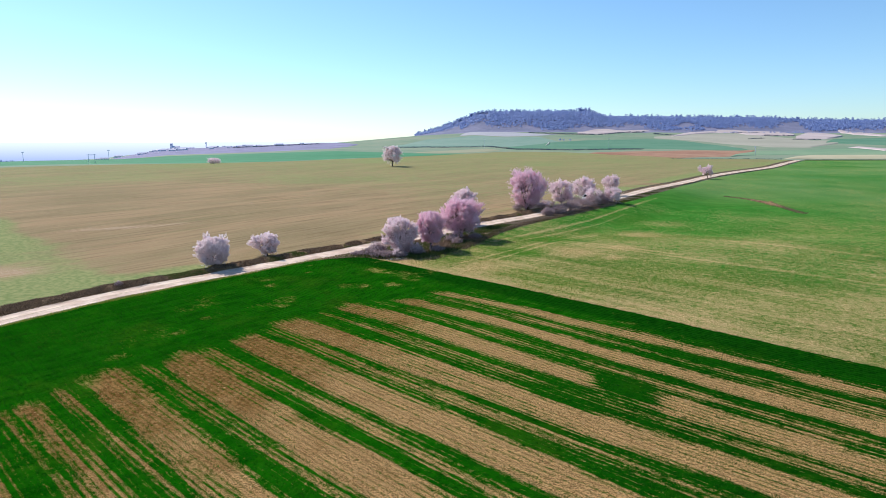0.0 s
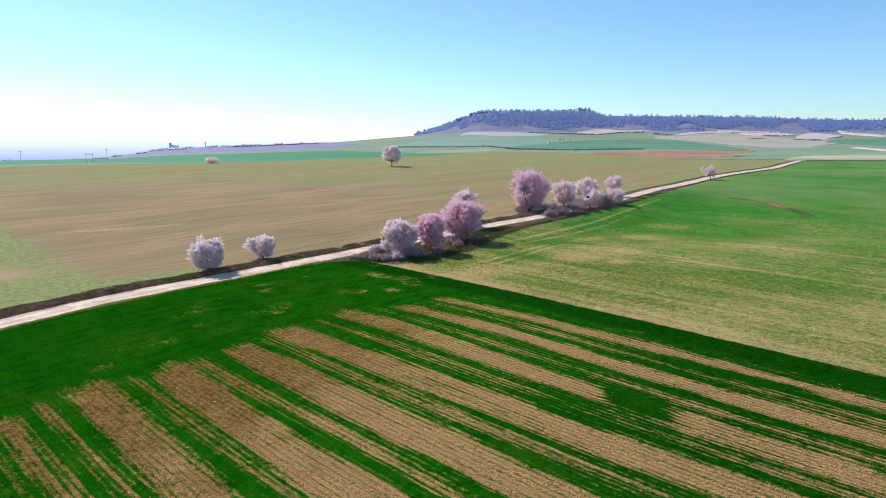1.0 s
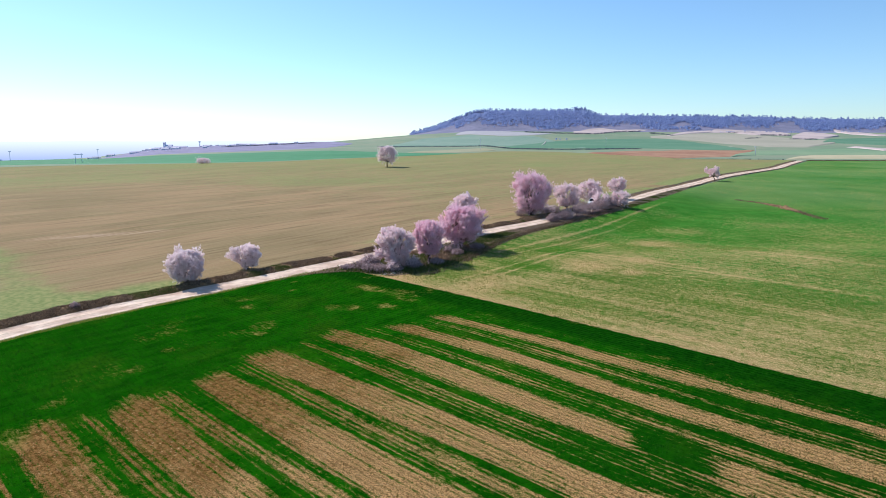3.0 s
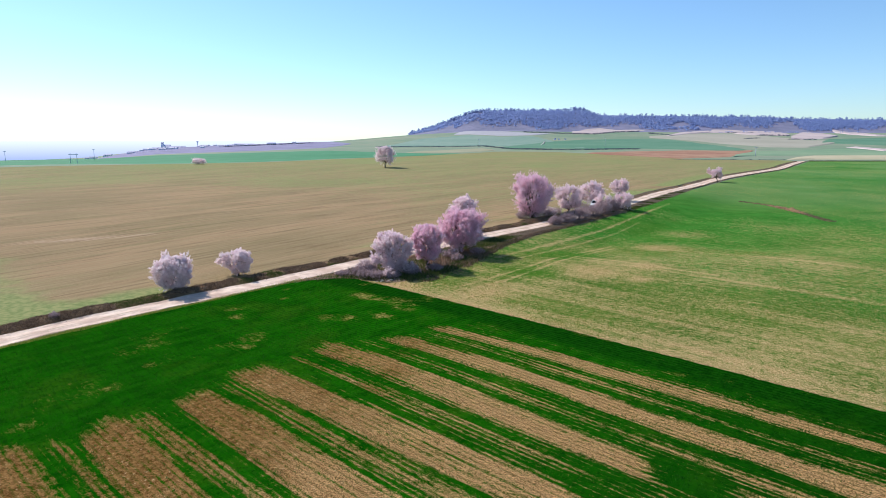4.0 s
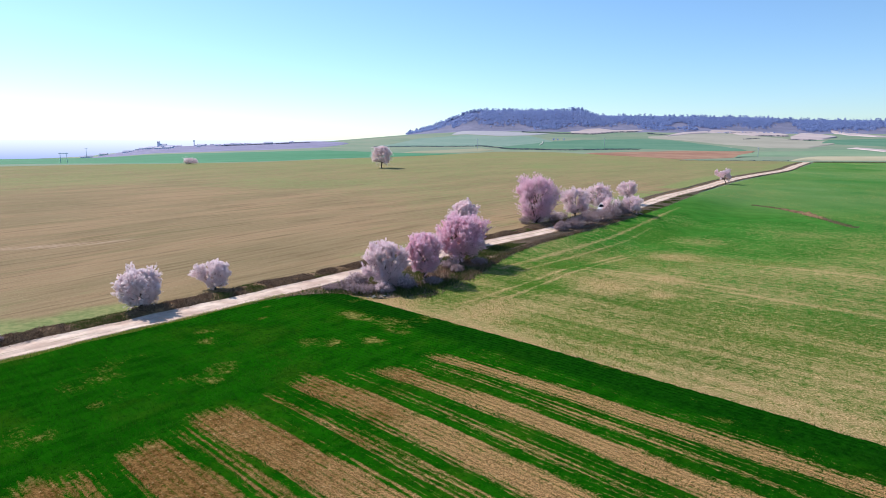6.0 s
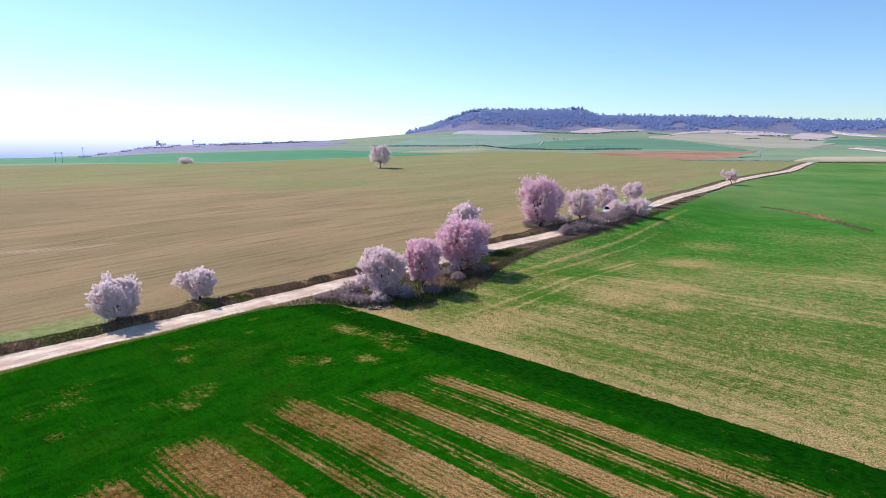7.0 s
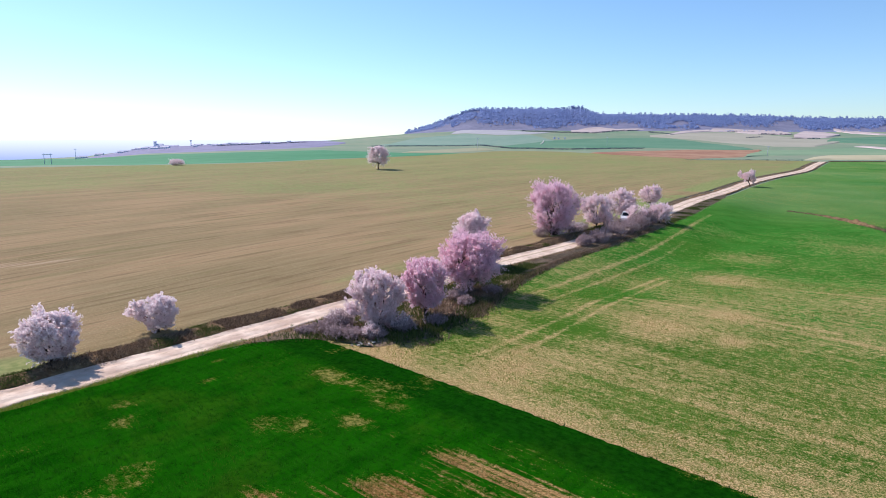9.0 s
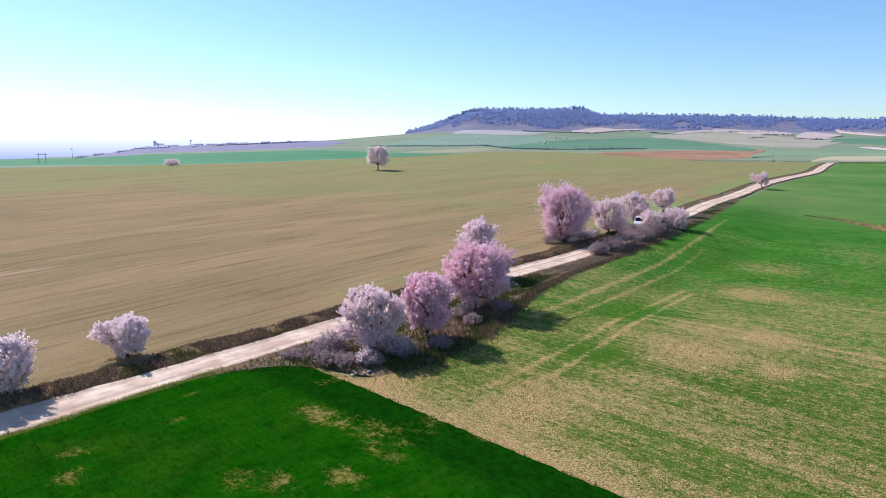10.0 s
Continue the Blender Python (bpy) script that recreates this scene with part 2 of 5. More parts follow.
def height(x, y):
    """The ground's height at (x, y); takes arrays too."""
    x, y = np.asarray(x, float), np.asarray(y, float)
    near = sum(np.interp(y + k, *NEAR) for k in (-6, -3, 0, 3, 6)) / 5
    near = near + np.where(x > 0, 0.012, 0.018) * np.clip(x, -40, 40) * (1 - ease(60, 110, y)) - 0.012 * np.clip(x - 30, 0, 110) * ease(150, 220, y)
    near = near - 1.05 * ease(5, 17, x - np.interp(y, *ROADSIDE)) * ease(71, 88, y) * (1 - ease(125, 185, y))
    near = near - 0.3 * np.exp(-((x + 9) / 10) ** 2 - ((y - 53) / 8) ** 2)
    th = np.where(y > 1, np.clip(x / np.maximum(y, 1), -0.95, 0.95), np.sign(x) * 0.95)
    d = np.hypot(x, y) / np.sqrt(1 + th * th)
    z = np.zeros_like(near)
    cols = [np.interp(d, DEEP, row) for row in FAR]
    for i in range(len(BEARING) - 1):
        a, b = BEARING[i], BEARING[i + 1]
        inside = (th >= a) & (th <= b)
        z = np.where(inside, cols[i] + (cols[i + 1] - cols[i]) * (th - a) / (b - a), z)
    z = z + np.interp(th, *MESA) * ease(1330, 1640, d) * (y > 1)
    k = ease(230, 330, d) * ease(60, 160, y + np.abs(x) * 0.3)
    return near * (1 - k) + z * k


def ground_z(x, y):
    return float(height(x, y))


_lattice = np.random.RandomState(7).rand(256, 256)


def soft_noise(x, y):
    """Smooth value noise over arrays, 0 to 1."""
    x, y = np.asarray(x, float), np.asarray(y, float)
    i, j = np.floor(x).astype(int), np.floor(y).astype(int)
    u, v = x - i, y - j
    u, v = u * u * (3 - 2 * u), v * v * (3 - 2 * v)
    g = lambda a, b: _lattice[a % 256, b % 256]
    return (g(i, j) * (1 - u) + g(i + 1, j) * u) * (1 - v) + (g(i, j + 1) * (1 - u) + g(i + 1, j + 1) * u) * v


def cloud(x, y, octaves=3):
    return sum(soft_noise(x * 2 ** k + 17 * k, y * 2 ** k + 31 * k) * 0.5 ** (k + 1) for k in range(octaves)) / (1 - 0.5 ** octaves)


# ---- mesh makers ----
def mesh_object(name, verts, faces, material, parent=None, label="", smooth=True):
    me = bpy.data.meshes.new(name)
    me.from_pydata([tuple(v) for v in verts], [], [tuple(int(i) for i in f) for f in faces])
    me.materials.append(material)
    if smooth:
        me.polygons.foreach_set("use_smooth", [True] * len(me.polygons))
    ob = new(name, me)
    ob.parent = parent
    return tagged(ob, label)


def part(name, bm, material, parent, label="", smooth=True):
    me = bpy.data.meshes.new(name)
    bm.to_mesh(me)
    bm.free()
    me.materials.append(material)
    if smooth:
        me.polygons.foreach_set("use_smooth", [True] * len(me.polygons))
    ob = new(name, me)
    ob.parent = parent
    return tagged(ob, label)


def thing(name, place, label, category, group=""):
    ob = new(name)
    ob.location = place
    return tagged(ob, label, category, group)


def grid_object(name, X, Y, Z, material, label="", category="", attrs=None, kind="structure"):
    n, m = X.shape
    verts = np.stack((X, Y, Z), -1).reshape(-1, 3)
    idx = np.arange(n * m).reshape(n, m)
    faces = np.stack((idx[:-1, :-1], idx[1:, :-1], idx[1:, 1:], idx[:-1, 1:]), -1).reshape(-1, 4)
    me = bpy.data.meshes.new(name)
    me.vertices.add(len(verts))
    me.vertices.foreach_set("co", verts.ravel())
    me.loops.add(faces.size)
    me.loops.foreach_set("vertex_index", faces.ravel())
    me.polygons.add(len(faces))
    me.polygons.foreach_set("loop_start", np.arange(0, faces.size, 4))
    me.polygons.foreach_set("use_smooth", np.ones(len(faces), bool))
    me.update(calc_edges=True)
    for key, values in (attrs or {}).items():
        me.attributes.new(key, "FLOAT", "POINT").data.foreach_set("value", np.ascontiguousarray(values.ravel(), np.float32))
    if me.polygons[0].normal.z < 0:
        me.flip_normals()
    me.materials.append(material)
    return tagged(new(name, me), label, category, kind=kind)


def along(points, n):
    """n points evenly along a smooth line through the given ones."""
    p = np.array(points, float)
    t = np.concatenate(([0], np.cumsum(np.hypot(*np.diff(p[:, :2], axis=0).T))))
    fine = np.linspace(0, t[-1], max(n * 4, 64))
    tang = np.gradient(p, t, axis=0)
    i = np.clip(np.searchsorted(t, fine, side="right") - 1, 0, len(t) - 2)
    h = (t[i + 1] - t[i])[:, None]
    u = ((fine - t[i]) / (t[i + 1] - t[i]))[:, None]
    q = (2 * u ** 3 - 3 * u ** 2 + 1) * p[i] + (u ** 3 - 2 * u ** 2 + u) * h * tang[i] + (-2 * u ** 3 + 3 * u ** 2) * p[i + 1] + (u ** 3 - u ** 2) * h * tang[i + 1]
    return np.stack([np.interp(np.linspace(0, t[-1], n), fine, q[:, k]) for k in range(p.shape[1])], -1)


def straight(points, n, warp=1.0):
    p = np.array(points, float)
    t = np.concatenate(([0], np.cumsum(np.hypot(*np.diff(p[:, :2], axis=0).T))))
    return np.stack([np.interp(np.linspace(0, 1, n) ** warp * t[-1], t, p[:, k]) for k in range(p.shape[1])], -1)


def ruled(a, b, m):
    """Grid between two lines of equal point count."""
    u = np.linspace(0, 1, m)[None, :]
    return a[:, 0:1] * (1 - u) + b[:, 0:1] * u, a[:, 1:2] * (1 - u) + b[:, 1:2] * u


def offset_line(line, by):
    """The line moved sideways to its left."""
    d = np.gradient(line[:, :2], axis=0)
    d /= np.hypot(d[:, 0], d[:, 1])[:, None]
    return line[:, :2] + np.stack((-d[:, 1], d[:, 0]), -1) * by


def sp(s, p):
    """From row coordinates (along, across) of the near field to the plan."""
    k = ROWS[0] ** 2 + ROWS[1] ** 2
    return (ROWS[0] * s + 0.67 * p) / k, (ROWS[1] * s + 0.74 * p) / k


# ---- ground sheet out to the horizon ----
front = np.radians(np.arange(-58, 58.01, 0.35))
back = np.radians(np.arange(61, 302, 3.0))
angle = np.concatenate((front, back, front[:1] + 2 * math.pi))
radius = np.concatenate(([0.5], np.geomspace(3, 5400, 300)))
A, R = np.meshgrid(angle, radius, indexing="ij")
GX, GY = R * np.sin(A), 12 + R * np.cos(A)
grid_object("ground", GX, GY, height(GX, GY) - 0.12 - R * 0.0001, LAND, "gently rolling farmland with grassy and tilled ground", "ground")

# ---- road ----
ROAD = ((-60, 0), (-46, 22), (-39.2, 36.0), (-33.7, 44.1), (-28.6, 50.9), (-21.5, 58.6), (-17.1, 63.2), (-12.1, 68.5), (-3.0, 78.4), (5.8, 88.4), (12.2, 95.0), (17.5, 101.2), (25.9, 112.6), (35.6, 127.4), (46.8, 144.2), (55, 155), (71.5, 179), (90, 203), (111, 228), (139, 270), (161, 303))
line = along(ROAD, 420)
ROAD_LINE = line
edge = 1.42 + 0.3 * (soft_noise(np.arange(420) * 0.35, np.zeros(420)) - 0.5) + 0.25 * (soft_noise(np.arange(420) * 1.3, np.zeros(420) + 5) - 0.5)
cross = np.linspace(-1, 1, 41)
RX = np.stack([offset_line(line, 1)[:, 0] * 0 + (line[:, 0] + (offset_line(line, 1)[:, 0] - line[:, 0]) * edge * c) for c in cross], 1)
RY = np.stack([line[:, 1] + (offset_line(line, 1)[:, 1] - line[:, 1]) * edge * c for c in cross], 1)
C = np.broadcast_to(cross, RX.shape)
strip = np.maximum(0.9 * np.exp(-((C + 0.12) / 0.06) ** 2) * (1 - ease(54, 62, RY)) * ease(0.4, 0.55, cloud(RX * 0.35, RY * 0.35)), 0)
strip = np.maximum(strip, np.exp(-(C / 0.16) ** 2) * ease(72, 96, RY) * 0.9)
strip = np.maximum(strip, np.clip((np.abs(C) - 0.80 + 0.55 * (cloud(RX * 0.9, RY * 0.9) - 0.5)) * 4, 0, 1))
RZ = height(RX, RY) + 0.05 - 0.05 * np.exp(-((np.abs(C) - 0.5) / 0.18) ** 2) - 0.06 * (np.abs(C) > 0.95) + 0.05
grid_object("road", RX, RY, RZ, GRAVEL, "pale gravel farm track with worn wheel ruts", "farm track", {"strip": strip})

# ---- near field: drilled rows, half of them bare ----
CROP_EDGE = ((-54, -48, -45, -38, -30, -24, -15, -3, 60), (43.1, 43.25, 43.4, 43.4, 43.3, 43.3, 43.5, 43.9, 44.3))
CROP_START = -53.3


def crop_start(p):
    """Where the crop begins along the rows: straight beside the track, rounded at the field's corner."""
    c = np.clip((p - 35.4) / 7.2, 0, 1)
    return np.maximum(CROP_START + 0.08 * np.clip(18 - p, 0, 60), CROP_START + 4.4 * (1 - np.sqrt(np.clip(1 - c ** 2, 0, 1))))


def crop_across(s, p):
    """The crop's far side follows its own edge."""
    return p + ease(28, 42, p) * (np.interp(s, *CROP_EDGE) - 42.6)


S, P = np.meshgrid(np.arange(CROP_START, 60, 0.22), np.arange(-40, 42.61, 0.22), indexing="ij")
wob = (cloud(S * 0.25, P * 0.25) - 0.5)
S2 = np.maximum(S + 0.5 * (soft_noise(P * 0.8, S * 0.0) - 0.5) * (S < CROP_START + 0.8), crop_start(P))
P2 = crop_across(S, P) + 0.16 * (soft_noise(S * 2.9, P * 0) - 0.5) * (P > 42.2)
CX, CY = sp(S2, P2)
# bare stripes: middle, drift along the rows, half width, strength
BANDS = tuple((-8.5 - 4.3 * k, 0, 1.0, 1) for k in range(8)) + ((-4.2, 0, 1.0, 1), (0.1, 0, 1.0, 1), (4.3, 0, 0.9, 0.9), (7.0, 0, 0.24, 0.7), (8.4, -0.03, 0.55, 0.8), (10.05, 0, 0.22, 0.6), (12.4, -0.03, 1.05, 0.92), (14.5, 0, 0.3, 0.58),
         (16.6, -0.015, 1.1, 1), (18.7, 0.01, 0.34, 0.58), (21.1, 0.02, 1.15, 1), (23.2, 0.04, 0.34, 0.56), (25.4, 0.05, 1.05, 1), (28.1, 0.04, 0.38, 0.54), (30.6, 0.02, 0.92, 1), (32.7, 0.02, 0.34, 0.54), (34.8, 0.02, 0.72, 0.95), (36.5, 0.03, 0.25, 0.5), (38.0, 0.05, 0.5, 0.9))
stripe = np.full(S.shape, -1.0)
for middle, drift, half, strength in BANDS:
    off = np.abs(P2 - middle - drift * (S + 37) - 0.5 * (cloud(S * 0.09, P * 0.02 + middle) - 0.5)) + 0.35 * (soft_noise(S * 0.5, P * 0.6 + middle) - 0.5)
    stripe = np.maximum(stripe, -1 + 2 * strength * (0.6 + 0.8 * soft_noise(S * 0.07 + middle, P * 0) if strength < 0.6 else 1) * (1 - ease(half - 0.25, half + 0.42, off)))
streak = 0.6 * soft_noise(S * 0.09, P * 1.3) + 0.4 * soft_noise(S * 0.2, P * 3.1) - 0.5
bare = 0.455 + 0.305 * stripe + 0.35 * streak + 0.25 * wob
begin = ease(-39.0, -36.4, S2 + 2.0 * (soft_noise(P * 0.7, P * 0 + 3) - 0.5) - np.clip(P - 31, 0, 20) * 0.55)
begin = begin * (1 - ease(39.6, 40.3, P))
gap = np.exp(-(((S2 + 13.4 + 0.5 * (P2 - 31.2)) / 2.0) ** 4 + ((P2 - 31.3) / 1.3) ** 4))
patches = np.zeros_like(S)
for px, py, along_r, across_r, k in ((-6.5, 59.0, 2.0, 0.8, 0.85), (-3.1, 55.5, 1.7, 0.7, 0.6), (-4.5, 53.9, 1.8, 0.7, 0.65), (-6.9, 53.7, 1.5, 0.7, 0.6), (-13.1, 59.1, 0.35, 0.6, 0.85), (-13.7, 61.8, 0.35, 0.5, 0.7), (-15.3, 54.4, 0.8, 1.1, 0.6), (-16.2, 56.3, 0.7, 1.0, 0.5), (-12.5, 48.0, 0.9, 1.0, 0.6), (-18.4, 41.5, 0.9, 1.2, 0.6), (-20, 47, 1.4, 1.0, 0.45)):
    ps, pq = ROWS[0] * px + ROWS[1] * py, 0.67 * px + 0.74 * py
    patches = np.maximum(patches, 0.8 * k * np.exp(-(((S - ps) / along_r) ** 2 + ((P - pq) / across_r) ** 2)))
scatter = ease(0.55, 0.8, cloud(S * 0.35 + 40, P * 0.35)) * 0.40 * ease(-52, -46, S2)
bare = np.clip(bare * begin * (1 - gap), 0, 1) + np.maximum(scatter, patches * (0.25 + 1.5 * cloud(S * 1.6, P * 1.6))) * (1 - begin)
bare = np.clip(bare, 0, 1)
crop_z = height(CX, CY) + 0.08 + 0.05 * (1 - ease(0.3, 0.6, bare))
crop_z = crop_z - 0.03 * ((S < CROP_START + 0.1) | (P > 42.5))
grid_object("crop_field", CX, CY, crop_z, CROP, "green cereal field with bare brown drilled stripes", "field", {"bare": bare, "rows": begin, "deep": np.maximum(ease(39.4, 40.6, P) * 0.85, 0.7 * ease(-24, -8, S) * ease(14, 30, P)), "straw": np.clip(ease(-38, -12, S2 + 0.35 * P - 8) * 0.75 + 0.22 + 0.5 * (cloud(S * 0.12, P * 0.12) - 0.5), 0, 1)})

# ---- field across from it: thin cereal, tan patches ----
verge_side = straight(((-7.4, 65.6), (-4.4, 63.9), (-0.8, 64.0), (1.6, 67.6), (4.3, 74.6), (7.0, 81.2), (11.2, 87.8), (17.4, 95.2), (23.4, 103.2), (29.5, 111.4), (36.2, 121), (41, 129), (46, 137), (51.5, 146), (57.2, 153.4), (73.6, 177.2), (92.2, 201.2), (113.2, 226.2), (141.3, 268.2), (163, 301), (245, 302)), 420, 1.5)
edge_side = straight([sp(q, float(np.interp(q, *CROP_EDGE)) - 0.05) for q in (-49.6, -48, -42, -35, -30, -24, -15, -3, 20, 60)], 420, 1.5)
FX, FY = ruled(edge_side, verge_side, 520)
pp = 0.67 * FX + 0.74 * FY
ss = 0.74 * FX - 0.67 * FY
tan_edge = np.exp(-np.clip(pp - 43.1, 0, 99) / 1.3)
mott = cloud(FX * 0.11, FY * 0.11, 4)
fbare = 0.47 + 0.36 * (mott - 0.5) - 0.24 * ease(66, 135, pp) + 0.42 * tan_edge + 0.22 * (soft_noise(ss * 0.06, pp * 0.9) - 0.5) * (1 - ease(58, 80, pp))
for cx, cy, r, k in ((18.1, 64.4, 1.0, 0.6), (20.5, 70, 1.6, 0.3), (26.5, 84.5, 3.2, 0.45), (14.3, 67.2, 2.6, 0.4), (4, 60.5, 2.2, 0.4), (-3.6, 63.2, 1.8, 0.6), (33, 95, 4, 0.3)):
    fbare = fbare + k * np.exp(-((FX - cx) ** 2 + (FY - cy) ** 2) / r ** 2)
for cx, cy, r, k in ((8.5, 67.5, 3.0, 0.35), (14, 77, 3.5, 0.3), (30, 100, 14, 0.25), (48, 128, 14, 0.2)):
    fbare = fbare - k * np.exp(-((FX - cx) ** 2 + (FY - cy) ** 2) / r ** 2)
for points, width, k in ((((1.9, 62.6), (3.8, 64.6), (7.4, 68.6), (11.8, 74.4), (14.8, 78.2), (20.6, 85.6)), 0.22, 0.4), (((3.3, 61.9), (5.4, 63.9), (8.7, 68.0), (12.4, 72.9), (15.8, 77.5), (20.8, 84.2)), 0.22, 0.4),
                         (((6.0, 75.3), (10.1, 80.6), (15.4, 87.2), (21.7, 94.8), (27.6, 103.5), (34.1, 113.6), (40.6, 123.7)), 0.34, 0.4), (((8.5, 75.0), (12.0, 79.8), (16.1, 85.2), (22.9, 93.3), (29, 102.5)), 0.25, 0.3),
                         (((13.9, 74.9), (17.3, 71.6), (21.3, 68.0), (24.6, 65.0), (40, 50.5)), 0.3, 0.45), (((14.6, 75.8), (18.2, 72.5), (22.2, 68.9), (25.5, 65.9)), 0.25, 0.4),
                         (((25, 84), (31, 77.5), (39, 70), (51, 59.5)), 0.4, 0.35), (((1.5, 60.2), (9, 53.6), (17, 46.2), (27, 37)), 0.4, 0.3), (((4.2, 63.2), (10, 58), (20, 49), (32, 38)), 0.3, 0.25)):
    c = along(points, 90)
    near_it = (FX > c[:, 0].min() - 2) & (FX < c[:, 0].max() + 2) & (FY > c[:, 1].min() - 2) & (FY < c[:, 1].max() + 2)
    fx, fy = FX[near_it], FY[near_it]
    dist = np.full(fx.shape, 99.0)
    for (ax, ay), (bx, by) in zip(c[:-1], c[1:]):
        ll = (bx - ax) ** 2 + (by - ay) ** 2
        u = np.clip(((fx - ax) * (bx - ax) + (fy - ay) * (by - ay)) / ll, 0, 1)
        dist = np.minimum(dist, np.hypot(fx - ax - u * (bx - ax), fy - ay - u * (by - ay)))
    fbare[near_it] += 0.75 * k * np.exp(-(dist / width) ** 2) * (0.5 + cloud(fx * 0.6, fy * 0.6))
grid_object("cereal_field", FX, FY, height(FX, FY) + 0.03, MEADOW, "thin green cereal field with tan patches", "field", {"bare": np.clip(fbare, 0, 1), "vivid": np.clip(ease(52, 74, pp) * (1 - 0.85 * ease(105, 165, pp)) * (0.45 + 1.1 * cloud(FX * 0.07, FY * 0.07)), 0, 1), "lush": np.clip(0.9 * ease(92, 150, pp) + 0.5 * ease(80, 95, pp) * (cloud(FX * 0.05, FY * 0.05) - 0.5), 0, 1)})
# ---- tan field beyond the road ----
near_side = offset_line(along(ROAD, 300), 3.3)
far_side = along(((-200, 60), (-186, 150), (-160, 214), (-130, 234), (-94, 255), (-57, 316), (-20, 358), (13, 432), (45, 496), (68, 478), (82, 415), (89, 336), (103, 300), (135, 308), (159, 310)), 300)
TX, TY = ruled(near_side, far_side, 200)
off_road = np.full(TX.shape, 99.0)
for qx, qy in ROAD_LINE[::3]:
    off_road = np.minimum(off_road, np.hypot(TX - qx, TY - qy))
wedge = ease(-3, 5, 84 - 0.95 * (TX + 58) - TY + 8 * (cloud(TX * 0.12, TY * 0.12) - 0.5)) * ease(-90, -66, TX)
chalky = np.exp(-((TX + 45.5) / 8.5) ** 2 - ((TY - 86.8 - 0.42 * (TX + 45.5)) / 1.5) ** 2) + 0.9 * np.exp(-((TX + 45) / 6) ** 2 - ((TY - 60) / 4) ** 2)
chalky = np.clip(chalky * (0.5 + cloud(TX * 0.25, TY * 0.25)), 0, 1)
tgreen = 0.95 * wedge * (0.5 + 0.8 * cloud(TX * 0.09, TY * 0.09)) * (1 - chalky) + 0.2 * ease(0.4, 0.8, cloud(TX * 0.03, TY * 0.03)) + 1.0 * np.exp(-((off_road - 5.0) / 2.4) ** 2) * ease(0.3, 0.5, cloud(TX * 0.09, TY * 0.09)) * (0.8 + 0.5 * ease(85, 100, TY)) + 0.52 * ease(80, 220, TY)
grid_object("tilled_field", TX, TY, height(TX, TY) + 0.05, TAN, "tan tilled field with a haze of sparse seedlings", "field", {"green": np.clip(tgreen, 0, 1), "pale": chalky})


# ---- far fields, patch by patch ----
LIFT = [0.0]


def far_band(name, label, material, theta, d1, d2, lift=0.0):
    n = 160
    th = np.linspace(theta[0], theta[-1], n)
    wave = 1 + 0.006 * (soft_noise(th * 40, th * 0 + theta[0]) - 0.5)
    a, b = np.interp(th, theta, d1) * wave, np.interp(th, theta, d2) * wave
    u = np.linspace(0, 1, 50)[None, :]
    D = a[:, None] * (1 - u) + b[:, None] * u
    X = 1.95 + D * th[:, None]
    Y = D - 1.2 + 0 * X
    LIFT[0] += 0.02
    rim = np.minimum(ease(0, 0.14, u), ease(0, 0.14, 1 - u)) * np.minimum(1, (b - a) / 40)[:, None]
    Z = height(X, Y) - 0.45 + rim * (0.55 + D * 0.0003 + LIFT[0] + lift)
    return grid_object(name, X, Y, Z, material, label, "field")


TEAL = two_tone("lush_green_field", (0.045, 0.20, 0.085), (0.07, 0.24, 0.11), 0.012, 0.15)
# Ploughland's purple-brown is pushed to blue to carry the distance haze.
PLOUGH = two_tone("haze_blued_ploughland", (0.18, 0.17, 0.25), (0.26, 0.24, 0.36), 0.02, 0.2)
RED = two_tone("red_clay_soil", (0.25, 0.115, 0.07), (0.40, 0.235, 0.14), 0.02, 0.15)
PALE = two_tone("pale_chalky_soil", (0.42, 0.34, 0.32), (0.52, 0.43, 0.40), 0.015, 0.12)
SAGE = two_tone("sage_green_field", (0.16, 0.27, 0.15), (0.23, 0.31, 0.18), 0.01, 0.12)
OLIVE = two_tone("olive_stubble", (0.27, 0.27, 0.16), (0.33, 0.32, 0.19), 0.02, 0.15)
# Hedge and scrub slope: haze tint painted into both base colours.
HEDGE = two_tone("haze_tinted_hedge", (0.09, 0.11, 0.14), (0.15, 0.17, 0.20), 0.1, 0.8)
SCRUB = two_tone("haze_tinted_scrub_slope", (0.15, 0.16, 0.23), (0.23, 0.22, 0.30), 0.02, 0.15)
far_band("green_field", "lush green cereal field in the valley", TEAL, (-1.0, -0.73, -0.594, -0.46, -0.30, -0.156, -0.085, -0.03, 0.02), (205, 212, 226, 245, 280, 328, 352, 374, 432), (480, 500, 640, 660, 570, 490, 445, 420, 440))
far_band("ploughed_field", "purple-brown ploughed field near a village, blued with painted haze", PLOUGH, (-0.58, -0.46, -0.30, -0.2, -0.16), (640, 662, 590, 640, 900), (800, 1900, 1800, 1300, 920))
far_band("olive_field", "olive stubble strip beside a hedge", OLIVE, (-0.08, -0.018, 0.042, 0.065), (445, 420, 500, 530), (450, 540, 602, 535))
VALLEY = two_tone("blue_green_crop", (0.08, 0.20, 0.115), (0.125, 0.24, 0.145), 0.012, 0.15)
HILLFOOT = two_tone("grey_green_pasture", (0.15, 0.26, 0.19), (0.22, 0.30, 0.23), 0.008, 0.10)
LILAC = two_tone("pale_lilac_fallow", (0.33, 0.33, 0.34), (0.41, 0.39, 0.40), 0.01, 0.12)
STUBBLE = two_tone("pale_green_stubble", (0.31, 0.30, 0.225), (0.38, 0.35, 0.27), 0.01, 0.12)
